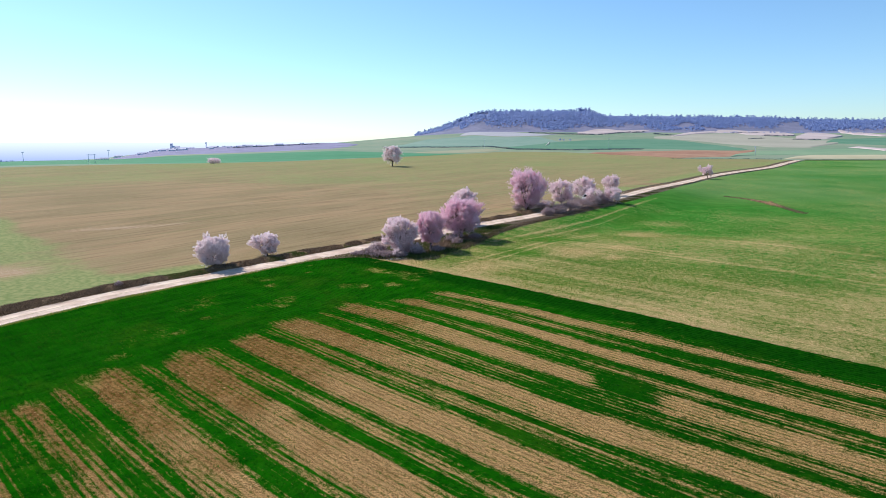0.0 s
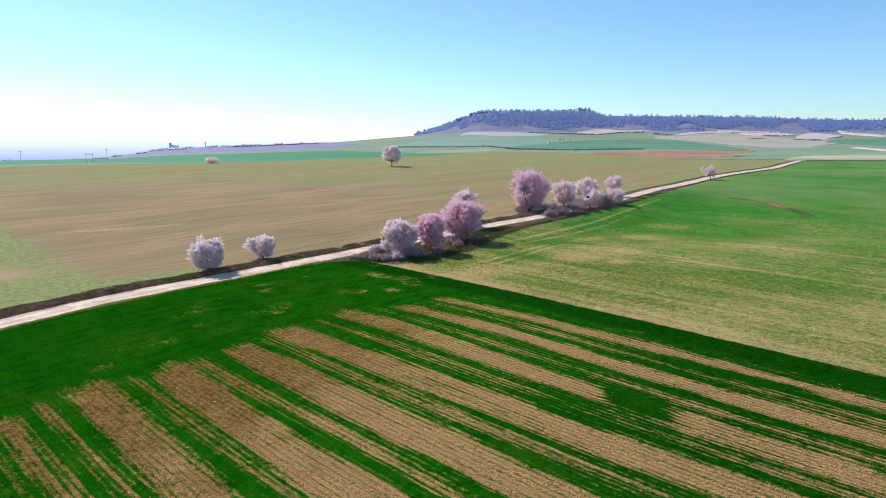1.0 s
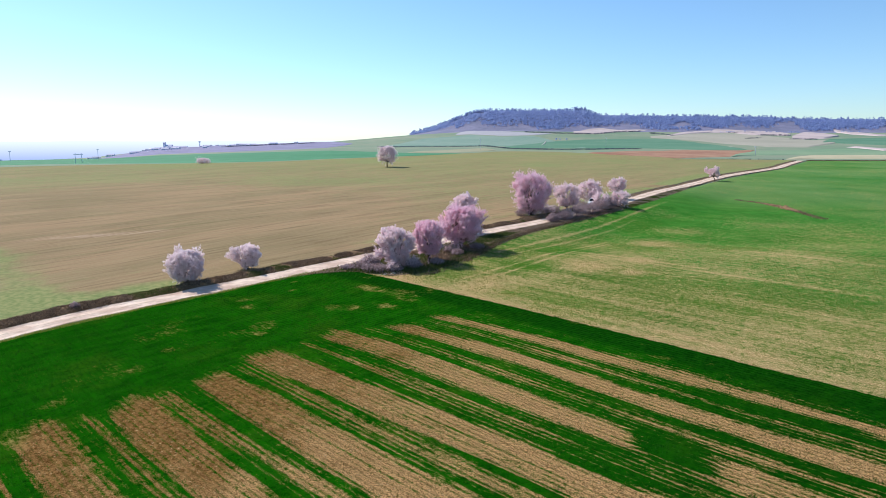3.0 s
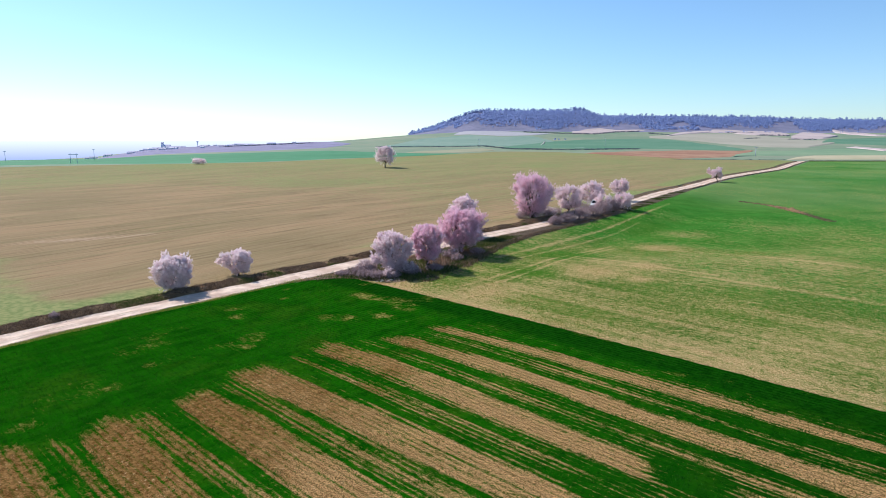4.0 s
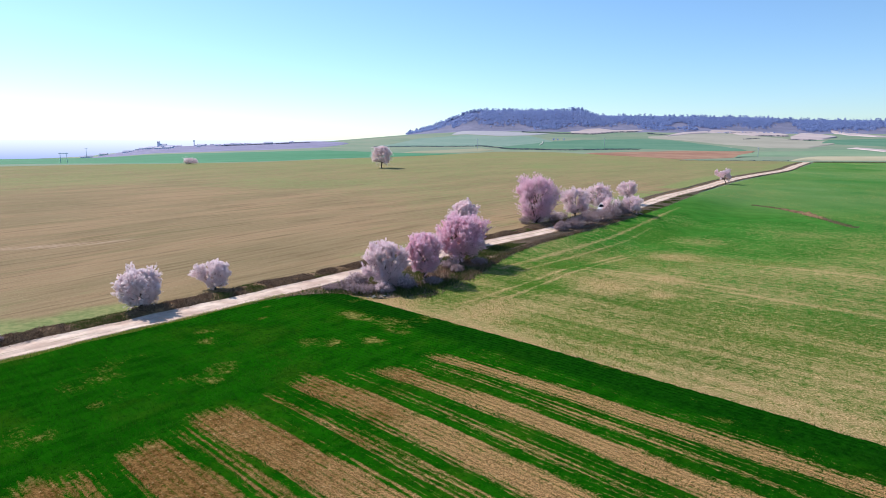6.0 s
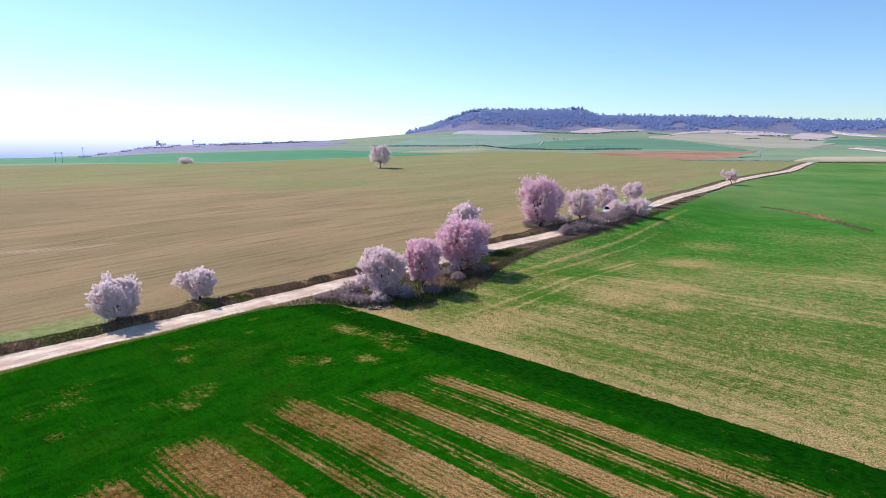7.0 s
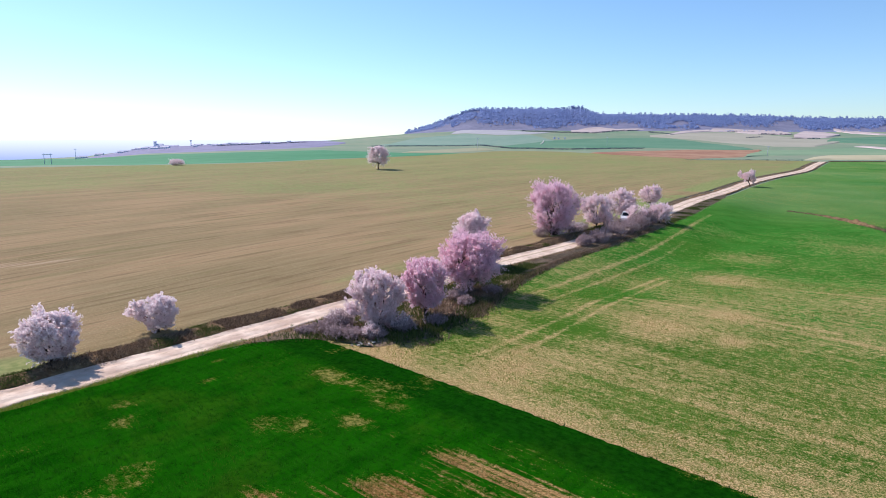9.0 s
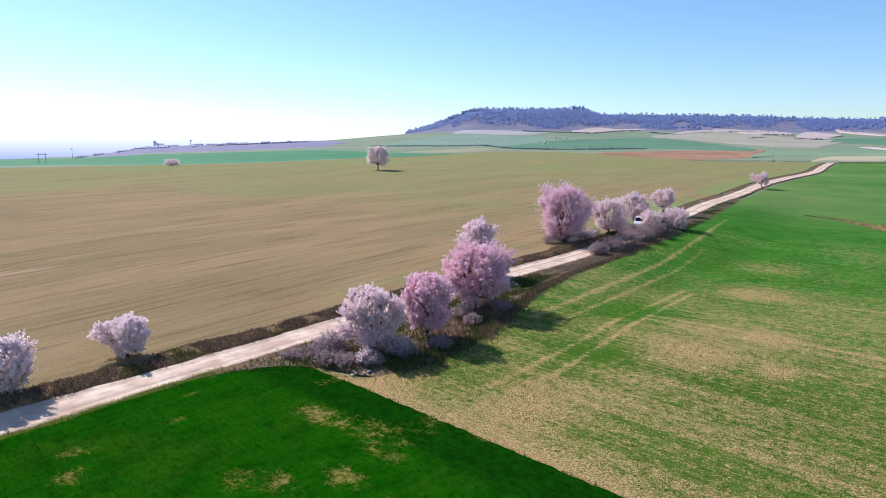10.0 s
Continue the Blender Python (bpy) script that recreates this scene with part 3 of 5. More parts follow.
STRAWFIELD = two_tone("straw_coloured_fallow", (0.40, 0.36, 0.22), (0.48, 0.42, 0.27), 0.02, 0.15)
far_band("pasture", "grey-green pasture rising to a hill", HILLFOOT, (-0.12, -0.05, 0.02, 0.07, 0.12, 0.2), (650, 650, 655, 660, 600, 590), (660, 1050, 1140, 1060, 1090, 620))
far_band("valley_field", "blue-green cereal field below the hill", VALLEY, (0.075, 0.138, 0.20, 0.284, 0.33, 0.369, 0.41, 0.449), (600, 580, 565, 565, 560, 545, 542, 550), (640, 871, 950, 983, 960, 858, 700, 556), 0.1)
far_band("lilac_field", "pale lilac fallow field at the foot of a hill", LILAC, (0.0, 0.014, 0.07, 0.121, 0.15), (1150, 1150, 1067, 1100, 1175), (1165, 1390, 1352, 1210, 1185), 0.2)
far_band("pale_pasture", "pale green stubble below chalky fields", STUBBLE, (0.30, 0.36, 0.42, 0.48, 0.54, 0.60), (1000, 900, 760, 640, 640, 900), (1060, 1240, 1270, 1120, 940, 910), 0.1)
far_band("red_field", "bare red clay field", RED, (0.193, 0.236, 0.269, 0.328, 0.36, 0.40, 0.432, 0.458), (415, 355, 325, 297, 312, 335, 360, 552), (420, 445, 490, 545, 558, 557, 556, 556), 0.1)
far_band("green_strip", "green cereal field beside a red clay field", SAGE, (0.415, 0.458, 0.509, 0.595, 0.643, 0.76), (352, 395, 420, 440, 428, 425), (356, 553, 565, 617, 547, 540), 0.1)
far_band("tan_strip", "straw-coloured fallow strip beside a green field", STRAWFIELD, (0.496, 0.544, 0.643, 0.76), (322, 330, 330, 330), (326, 412, 420, 422), 0.1)
far_band("meadow", "green meadow on the far plain", VALLEY, (0.56, 0.573, 0.655, 0.78), (820, 824, 718, 700), (830, 961, 1046, 1050), 0.1)
far_band("fallow_field", "pale fallow strip on the plain", PALE, (0.595, 0.613, 0.652, 0.78), (655, 630, 556, 550), (660, 673, 605, 600), 0.1)
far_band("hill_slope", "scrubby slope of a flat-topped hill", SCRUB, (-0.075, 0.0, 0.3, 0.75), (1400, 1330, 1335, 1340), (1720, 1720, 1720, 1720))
# chalky fields below the wood: bearings, near sides, far sides
CHALK = (((0.182, 0.208, 0.225, 0.251, 0.272), (1182, 1178, 1184, 1290, 1390), (1351, 1424, 1450, 1402, 1395)), ((0.255, 0.262, 0.286, 0.31), (1300, 1296, 1372, 1380), (1310, 1404, 1402, 1386)),
         ((0.32, 0.33, 0.346, 0.367, 0.392), (1062, 1064, 1110, 1210, 1300), (1070, 1100, 1257, 1385, 1400)), ((0.385, 0.397, 0.423, 0.44, 0.465, 0.492, 0.508, 0.515), (1277, 1282, 1290, 1200, 1136, 1124, 1118, 1150), (1290, 1426, 1420, 1415, 1415, 1412, 1250, 1160)),
         ((0.516, 0.524, 0.535, 0.549, 0.564, 0.587), (938, 938, 940, 945, 965, 1090), (1087, 1200, 1385, 1330, 1266, 1100)), ((0.578, 0.603, 0.645, 0.665), (1400, 1200, 1104, 1100), (1434, 1390, 1167, 1120)))
for theta, d0, d1 in CHALK:
    far_band("chalk_field", "pale chalky field at the foot of a wooded hill", PALE, theta, d0, d1, 0.7)
CHALK_PATH = two_tone("white_chalk_path", (0.48, 0.47, 0.40), (0.56, 0.54, 0.46), 0.1, 1.0)
far_band("chalk_path", "white chalk path across the pasture", CHALK_PATH, (0.131, 0.134, 0.1375, 0.1395), (690, 712, 765, 850), (700, 745, 835, 872), 0.5)
far_band("chalk_path", "white chalk path across the pasture", CHALK_PATH, (0.378, 0.392, 0.40, 0.43), (742, 715, 700, 655), (750, 732, 712, 660), 0.5)

# ---- banks and verges ----
def bank(name, start, stop, inner, outer, rise, label):
    n = 700
    base = along(ROAD, n)
    keep = (base[:, 1] > start) & (base[:, 1] < stop)
    cross = np.linspace(0, 1, 15)
    reach = (inner + (outer - inner) * (1 - 0.45 * ease(100, 150, base[:, 1])) * (0.75 + 0.5 * soft_noise(base[:, 0] * 0.35, base[:, 1] * 0.35)))
    o1 = offset_line(base, 1)
    X = np.stack([base[:, 0] + (o1[:, 0] - base[:, 0]) * (inner * (1 - c) + reach * c) for c in cross], 1)[keep]
    Y = np.stack([base[:, 1] + (o1[:, 1] - base[:, 1]) * (inner * (1 - c) + reach * c) for c in cross], 1)[keep]
    rise = rise * (1 - 0.8 * ease(95, 140, Y))
    u = np.linspace(0, 1, 15)[None, :]
    Z = height(X, Y) + 0.07 + rise * np.sin(u * math.pi) ** 0.8 * (0.6 + 0.8 * cloud(X * 0.5, Y * 0.5)) + 0.25 * (cloud(X * 1.4, Y * 1.4) - 0.5) * np.sin(u * math.pi)
    return grid_object(name, X, Y, Z, VERGE, label, "bank")


def bank_back(x, y, bx, by, c, inner, outer, rise):
    """Height of the bank above the lie of the land, c metres off the track's middle."""
    reach = inner + (outer - inner) * (1 - 0.45 * ease(100, 150, by)) * (0.75 + 0.5 * soft_noise(bx * 0.35, by * 0.35))
    u = np.sin(np.clip((c - inner) / (reach - inner), 0, 1) * math.pi)
    return 0.05 + rise * (1 - 0.8 * ease(95, 140, y)) * u ** 0.8 * (0.6 + 0.8 * cloud(x * 0.5, y * 0.5)) + 0.25 * (cloud(x * 1.4, y * 1.4) - 0.5) * u


bank("bank", 8, 302, 1.38, 3.3, 0.28, "earth bank with dry weeds beside the track")
bank("verge", 66, 302, -1.38, -2.15, 0.05, "low weedy verge beside the track")
under = offset_line(along(ROAD, 700), -1.9)
under = under[(under[:, 1] > 65.0) & (under[:, 1] < 150)]
under = straight(under, 160)
outer = straight(((-8.8, 65.4), (-7.2, 65.8), (-4.2, 64.3), (-0.8, 64.4), (1.7, 67.9), (4.4, 74.9), (7.1, 81.5), (11.3, 88.1), (17.5, 95.5), (23.5, 103.5), (29.6, 111.6), (36.3, 121.2), (41.1, 129.2), (46.1, 137.2), (52, 147)), 160)
UX, UY = ruled(under, outer, 40)
across = np.linspace(0, 1, 40)[None, :]
lip = 0.14 * np.exp(-((across - 0.78) / 0.13) ** 2) * ease(73, 77, UY) * (1 - ease(94, 104, UY)) * (0.6 + 0.8 * cloud(UX * 0.4, UY * 0.4))
grid_object("scrub_ground", UX, UY, height(UX, UY) + 0.09 * (1 - across ** 6) - 0.01 + lip + 0.25 * (cloud(UX * 0.8, UY * 0.8) - 0.5) * (1 - across ** 3), SCRUBLAND, "rough weedy ground under the almond trees", "verge")


# ---- blossoming almond trees ----
def tube(verts, faces, points, radii, sides=5):
    points = [Vector(p) for p in points]
    rings = []
    for i, p in enumerate(points):
        d = (points[min(i + 1, len(points) - 1)] - points[max(i - 1, 0)]).normalized()
        a = d.orthogonal().normalized()
        b = d.cross(a)
        ring = []
        for k in range(sides):
            w = 2 * math.pi * k / sides
            ring.append(len(verts))
            verts.append(p + (a * math.cos(w) + b * math.sin(w)) * radii[i])
        rings.append(ring)
    for r0, r1 in zip(rings, rings[1:]):
        for k in range(sides):
            faces.append((r0[k], r0[(k + 1) % sides], r1[(k + 1) % sides], r1[k]))
    faces.append(tuple(rings[-1]))


def petals_mesh(name, centres, size, rng, material, parent, label):
    n = len(centres)
    a = rng.normal(size=(n, 3))
    a /= np.linalg.norm(a, axis=1)[:, None]
    b = np.cross(a, rng.normal(size=(n, 3)))
    b /= np.linalg.norm(b, axis=1)[:, None]
    w = (size * rng.uniform(0.6, 1.35, n))[:, None]
    h = w * rng.uniform(0.6, 1.1, n)[:, None]
    verts = np.stack((centres - a * w, centres - b * h, centres + a * w, centres + b * h), 1).reshape(-1, 3)
    faces = np.arange(n * 4).reshape(n, 4)
    me = bpy.data.meshes.new(name)
    me.vertices.add(n * 4)
    me.vertices.foreach_set("co", verts.ravel())
    me.loops.add(n * 4)
    me.loops.foreach_set("vertex_index", faces.ravel())
    me.polygons.add(n)
    me.polygons.foreach_set("loop_start", np.arange(0, n * 4, 4))
    me.update(calc_edges=True)
    me.materials.append(material)
    ob = new(name, me)
    ob.parent = parent
    return tagged(ob, label)


ROUND = ((0, 0.12, 0.3, 0.55, 0.8, 0.93, 1.0), (0.35, 0.62, 0.92, 1.0, 0.8, 0.5, 0.12))
FAN = ((0, 0.12, 0.3, 0.5, 0.7, 0.86, 0.95, 1.0), (0.16, 0.42, 0.78, 0.98, 1.0, 0.78, 0.48, 0.15))


def shoots_mesh(name, segs, radii, material, parent, label=""):
    """Thin three-sided twigs, all alike in make: segs is (n, k, 3)."""
    n, k = segs.shape[:2]
    way = segs[:, -1] - segs[:, 0]
    way = way / np.maximum(np.linalg.norm(way, axis=1), 1e-6)[:, None]
    a = np.cross(way, np.array((0.37, 0.61, 0.70)))
    a /= np.maximum(np.linalg.norm(a, axis=1), 1e-6)[:, None]
    b = np.cross(way, a)
    ring = np.stack([a * math.cos(w) + b * math.sin(w) for w in (0, 2.094, 4.189)], 1)
    verts = segs[:, :, None, :] + ring[:, None] * np.asarray(radii)[None, :, None, None]
    idx = np.arange(n * k * 3).reshape(n, k, 3)
    faces = np.stack([np.stack((idx[:, :-1, q], idx[:, :-1, (q + 1) % 3], idx[:, 1:, (q + 1) % 3], idx[:, 1:, q]), -1) for q in range(3)], 2).reshape(-1, 4)
    me = bpy.data.meshes.new(name)
    me.vertices.add(n * k * 3)
    me.vertices.foreach_set("co", verts.ravel())
    me.loops.add(faces.size)
    me.loops.foreach_set("vertex_index", faces.ravel())
    me.polygons.add(len(faces))
    me.polygons.foreach_set("loop_start", np.arange(0, faces.size, 4))
    me.update(calc_edges=True)
    me.materials.append(material)
    ob = new(name, me)
    ob.parent = parent
    return tagged(ob, label, kind="stuff")


def almond_tree(name, x, y, tall, wide, petal, seed, label, bloom=9000, size=0.04, trunk=0.16, stems=6, shape=ROUND, low=0.12, lump=0.22, shoots=900, lean=(0, 0), lobes=(), clumps_n=20, filled=0.5, skirt=0.3, fluff=0.035, group="almond trees along the track"):
    """low: where the crown begins, as a share of the height; trunk: where it forks; lobes: (bearing, height, reach) where boughs run out further."""
    rng = np.random.RandomState(seed)
    root = thing(name, (x, y, ground_z(x, y) + 0.05), label, "tree", group)
    wood, fw = [], []
    fork, r0 = trunk * tall, 0.02 * tall + 0.03
    top = Vector((lean[0], lean[1], fork))
    if trunk > 0.05:
        tube(wood, fw, [(0, 0, -0.25), (0, 0, 0.06), (lean[0] * 0.35, lean[1] * 0.35, fork * 0.5), top], [r0 * 1.6, r0 * 1.2, r0, r0 * 0.95], 8)

    def outline(h, ang):
        h, ang = np.asarray(h, float), np.asarray(ang, float)
        n = soft_noise(3 + 1.3 * np.cos(ang) + seed, 3 + 1.3 * np.sin(ang) + 2.3 * h)
        n2 = soft_noise(9 + 3.1 * np.cos(ang) + seed, 9 + 3.1 * np.sin(ang) + 5.3 * h)
        r = wide / 2 * np.interp(h, *shape) * (1 + lump * (2.4 * n - 1.2) + lump * (2 * n2 - 1))
        for bearing, at, reach in lobes:
            turn_off = np.abs((ang - bearing + math.pi) % (2 * math.pi) - math.pi)
            r = r + reach * np.exp(-(turn_off / 0.55) ** 2 - ((h - at) / 0.16) ** 2)
        return r

    def spot(h, ang, k):
        r = outline(h, ang) * k
        return np.stack((lean[0] + r * np.cos(ang), lean[1] + r * np.sin(ang), tall * (low + (1 - low) * np.asarray(h, float)) + 0 * r), -1)

    def bend(a, b, arch, steps):
        """A branch from a to b, bowed and a little crooked."""
        pts = []
        for i in range(steps + 1):
            t = i / steps
            p = a.lerp(b, t) + Vector((0, 0, -arch * math.sin(t * math.pi)))
            if 0 < i < steps:
                p += Vector(rng.normal(size=3)) * (b - a).length * 0.04
            pts.append(p)
        return pts

    limbs = []
    for k in range(stems):
        ang = 2 * math.pi * (k + rng.uniform(-0.3, 0.3)) / stems
        end = Vector(spot(rng.uniform(0.45, 0.8), ang, rng.uniform(0.25, 0.5)))
        limb = bend(top if trunk > 0.05 else Vector((rng.normal() * 0.12, rng.normal() * 0.12, -0.05)), end, 0.05 * tall, 6)
        tube(wood, fw, limb, [r0 * 0.66 * (1 - 0.72 * i / 6) for i in range(7)], 6)
        limbs += limb[1:]
    # boughs, each ending in a clump of shoots: the crown is the sum of its clumps
    level = (np.arange(clumps_n) + 0.5) / clumps_n
    turn = np.arange(clumps_n) * 2.4 + rng.normal(size=clumps_n) * 0.35 + seed
    middle = spot(level ** 0.9 * 0.93, turn, rng.uniform(0.52, 0.76, clumps_n))
    swell = wide * rng.uniform(0.16, 0.25, clumps_n) * (1 - 0.2 * level)
    middle[:, 2] = np.maximum(middle[:, 2], skirt * tall)
    stalks = []
    for c in middle:
        c = Vector(c)
        start = min(limbs, key=lambda q: (q - c * 0.55).length + (2.0 if q.z > c.z else 0.0))
        bough = bend(start, c, 0.04 * tall, 4)
        tube(wood, fw, bough, [r0 * 0.30 * (1 - 0.7 * i / 4) for i in range(5)], 4)
        stalks.append([tuple(q) for q in bough])
    stalks = np.array(stalks)
    # straight shoots that fan out and up from each bough
    which = rng.choice(clumps_n, shoots, p=swell ** 2 / (swell ** 2).sum())
    way = rng.normal(size=(shoots, 3))
    way /= np.linalg.norm(way, axis=1)[:, None]
    out = middle[which] - np.array((lean[0], lean[1], tall * 0.35))
    out /= np.linalg.norm(out, axis=1)[:, None]
    way = way + 0.75 * out + (0, 0, 0.3)
    way /= np.linalg.norm(way, axis=1)[:, None]
    end = middle[which] + way * (swell[which] * (rng.uniform(0.55, 1.05, shoots) + 0.35 * (rng.rand(shoots) < 0.10)))[:, None]
    free = rng.rand(shoots) < filled
    loose = spot(rng.uniform(skirt * 0.5, 1, shoots) ** 0.8, rng.uniform(0, 2 * math.pi, shoots), rng.uniform(0.55, 1.0, shoots))
    end = np.where(free[:, None], loose, end)
    end[:, 2] = np.maximum(end[:, 2], 0.12)
    bases = stalks[:, 1:].reshape(-1, 3)
    near_base = bases[np.argmin(((bases[None] - (end * (0.7, 0.7, 1) - (0, 0, 0.14 * tall))[:, None]) ** 2).sum(2), 1)]
    start = np.where(free[:, None], near_base, stalks[which, rng.randint(1, 5, shoots)])
    span = end - start
    reach = np.linalg.norm(span, axis=1)[:, None]
    t = np.array((0, 0.33, 0.67, 1.0))
    segs = start[:, None] + span[:, None] * t[None, :, None]
    segs[:, 1:3] += rng.normal(size=(shoots, 2, 3)) * 0.035 * reach[:, None]
    segs[:, :, 2] -= 0.07 * reach * np.sin(t * math.pi)[None]
    # side twigs
    m = shoots * 2
    pick = rng.randint(0, shoots, m)
    f = rng.uniform(0.25, 0.9, m)[:, None]
    side_a = segs[pick, 1] * (1 - f) + segs[pick, 3] * f
    d = span[pick] / np.maximum(reach[pick], 1e-6) * 0.7 + rng.normal(size=(m, 3)) * 0.55 + (0, 0, 0.35)
    d /= np.linalg.norm(d, axis=1)[:, None]
    side_b = side_a + d * (rng.uniform(0.03, 0.075, m) * tall)[:, None]
    sides = np.stack((side_a, (side_a + side_b) / 2, side_b), 1)
    # blossom along both, thinner low down and inside
    joined = np.concatenate((segs[:, 1:], sides))
    level = np.clip(joined[:, 2, 2] / tall, 0, 1)
    share = (rng.gamma(1.3, 1.0, len(joined)) + 0.12) * (0.35 + 0.65 * ease(low, low + 0.35, level)) * np.concatenate((np.full(shoots, 1.7), np.ones(m)))
    i = rng.choice(len(joined), bloom, p=share / share.sum())
    t = 2 * rng.uniform(0.0, 1.0, bloom) ** 0.8
    j = np.minimum(t.astype(int), 1)
    f = (t - j)[:, None]
    c = joined[i, j] * (1 - f) + joined[i, j + 1] * f + rng.normal(size=(bloom, 3)) * fluff
    c[:, 2] = np.maximum(c[:, 2], 0.08)
    mesh_object("trunk", wood, fw, BARK, root, "dark forked trunk and limbs")
    shoots_mesh("twig_mass", segs, np.array((0.011, 0.009, 0.006, 0.003)) * (0.55 + size * 10), TWIGS, root)
    shoots_mesh("twig_spray", sides, np.array((0.005, 0.004, 0.002)) * (0.55 + size * 10), TWIGS, root)
    tagged(petals_mesh("crown", c, size, rng, petal, root, "airy crown of blossom"), kind="stuff")
    return root


almond_tree("almond_tree", -23.3, 62.0, 3.15, 3.7, PALE_BLOSSOM, 1, "white-blossomed young almond tree on a roadside bank", 52000, 0.042, 0.02, 9, FAN, 0.0, 0.2, 1300, skirt=0.18, filled=0.8)
almond_tree("almond_tree", -19.5, 67.6, 2.5, 3.0, PALE_BLOSSOM, 2, "small white-blossomed almond tree on a roadside bank", 26000, 0.042, 0.10, 7, FAN, 0.03, 0.3, 800, lobes=((math.pi, 0.5, 0.45),), clumps_n=14, skirt=0.2, filled=0.7)
almond_tree("almond_tree", -4.6, 68.3, 3.85, 3.8, MAUVE_BLOSSOM, 3, "pale mauve almond tree among low scrub", 56000, 0.042, 0.06, 9, FAN, 0.0, 0.22, 1500, lobes=((3.3, 0.42, 0.7), (3.6, 0.2, 0.8)), clumps_n=24, skirt=0.16)
almond_tree("almond_tree", -1.35, 70.4, 4.3, 3.6, BLOSSOM, 4, "pink-blossomed almond tree with a dark forked trunk", 54000, 0.042, 0.15, 8, FAN, 0.05, 0.2, 1400, skirt=0.3)
almond_tree("almond_tree", 2.1, 77.3, 4.75, 6.0, BLOSSOM, 5, "broad pink-blossomed almond tree over a weedy verge", 78000, 0.045, 0.16, 8, FAN, 0.08, 0.3, 1900, lobes=((0.2, 0.62, 0.5),), clumps_n=26)
almond_tree("almond_tree", 2.6, 87.3, 5.05, 3.9, MAUVE_BLOSSOM, 6, "upright pale-blossomed almond tree on the far bank", 42000, 0.046, 0.2, 6, ROUND, 0.15, 0.2, 900)
almond_tree("almond_tree", 13.2, 103.8, 6.4, 6.9, ROSE_BLOSSOM, 7, "tall rose-blossomed almond tree beside the track", 92000, 0.044, 0.05, 11, FAN, 0.02, 0.26, 2000, lobes=((6.0, 0.45, 0.8),), clumps_n=30, filled=0.4, skirt=0.2)
almond_tree("almond_tree", 19.6, 108.6, 4.4, 4.6, MAUVE_BLOSSOM, 8, "pale-blossomed almond tree beside the track", 40000, 0.042, 0.12, 7, FAN, 0.04, 0.25, 900)
almond_tree("almond_tree", 25.4, 118.2, 4.1, 5.0, MAUVE_BLOSSOM, 9, "pink-blossomed almond tree near a parked car", 40000, 0.044, 0.15, 7, FAN, 0.08, 0.25, 900)
almond_tree("almond_tree", 32.4, 127.0, 3.9, 3.9, MAUVE_BLOSSOM, 10, "slender pale-blossomed almond tree on the bank", 22000, 0.046, 0.28, 5, ROUND, 0.3, 0.25, 500)
almond_tree("almond_tree", 29.4, 113.4, 2.7, 4.2, MAUVE_BLOSSOM, 11, "low spreading pink-blossomed almond tree", 26000, 0.042, 0.12, 7, FAN, 0.06, 0.25, 700)
almond_tree("almond_tree", 25.4, 110.8, 2.9, 3.1, MAUVE_BLOSSOM, 15, "small sparse pink almond tree beside the track", 13000, 0.042, 0.2, 6, FAN, 0.12, 0.3, 450, clumps_n=14)
almond_tree("almond_tree", 68.6, 171.0, 3.3, 4.6, MAUVE_BLOSSOM, 12, "small leaning pink almond tree beside the track", 16000, 0.065, 0.34, 6, ROUND, 0.34, 0.25, 350, lean=(-0.5, 0), clumps_n=12)
almond_tree("almond_tree", -21.8, 222.0, 7.0, 7.8, PALE_BLOSSOM, 13, "lone pale-blossomed almond tree in a tilled field", 50000, 0.07, 0.22, 7, ROUND, 0.16, 0.2, 900, filled=0.7, group="")
almond_tree("almond_bush", -93.8, 244.0, 2.2, 5.8, PALE_BLOSSOM, 14, "low white-blossomed almond bush at a field edge", 20000, 0.07, 0.02, 7, ROUND, 0.0, 0.2, 500, filled=0.9, skirt=0.25, group="")


# ---- grass, crop blades and weeds: uncounted stuff ----
def blades(name, x, y, z, tall, wide, material, label, category, per=3, spread=0.05, seed=0, flop=0.6):
    """Tufts of thin upright blades; each blade is one leaning triangle."""
    rng = np.random.RandomState(seed)
    n = len(x) * per
    X = np.repeat(x, per) + rng.normal(size=n) * spread
    Y = np.repeat(y, per) + rng.normal(size=n) * spread
    Z = np.repeat(z, per)
    T = np.repeat(np.broadcast_to(tall, x.shape), per) * rng.uniform(0.55, 1.2, n)
    W = np.repeat(np.broadcast_to(wide, x.shape), per) * rng.uniform(0.6, 1.3, n)
    a, b = rng.uniform(0, 2 * math.pi, n), rng.uniform(0, 2 * math.pi, n)
    lean = T * flop * rng.uniform(0.1, 1.0, n)
    v = np.empty((n, 3, 3))
    v[:, 0] = np.stack((X - np.cos(a) * W / 2, Y - np.sin(a) * W / 2, Z), -1)
    v[:, 1] = np.stack((X + np.cos(a) * W / 2, Y + np.sin(a) * W / 2, Z), -1)
    v[:, 2] = np.stack((X + np.cos(b) * lean, Y + np.sin(b) * lean, Z + T), -1)
    me = bpy.data.meshes.new(name)
    me.vertices.add(n * 3)
    me.vertices.foreach_set("co", v.ravel())
    me.loops.add(n * 3)
    me.loops.foreach_set("vertex_index", np.arange(n * 3))
    me.polygons.add(n)
    me.polygons.foreach_set("loop_start", np.arange(0, n * 3, 3))
    me.update(calc_edges=True)
    me.materials.append(material)
    return tagged(new(name, me), label, category, kind="stuff")


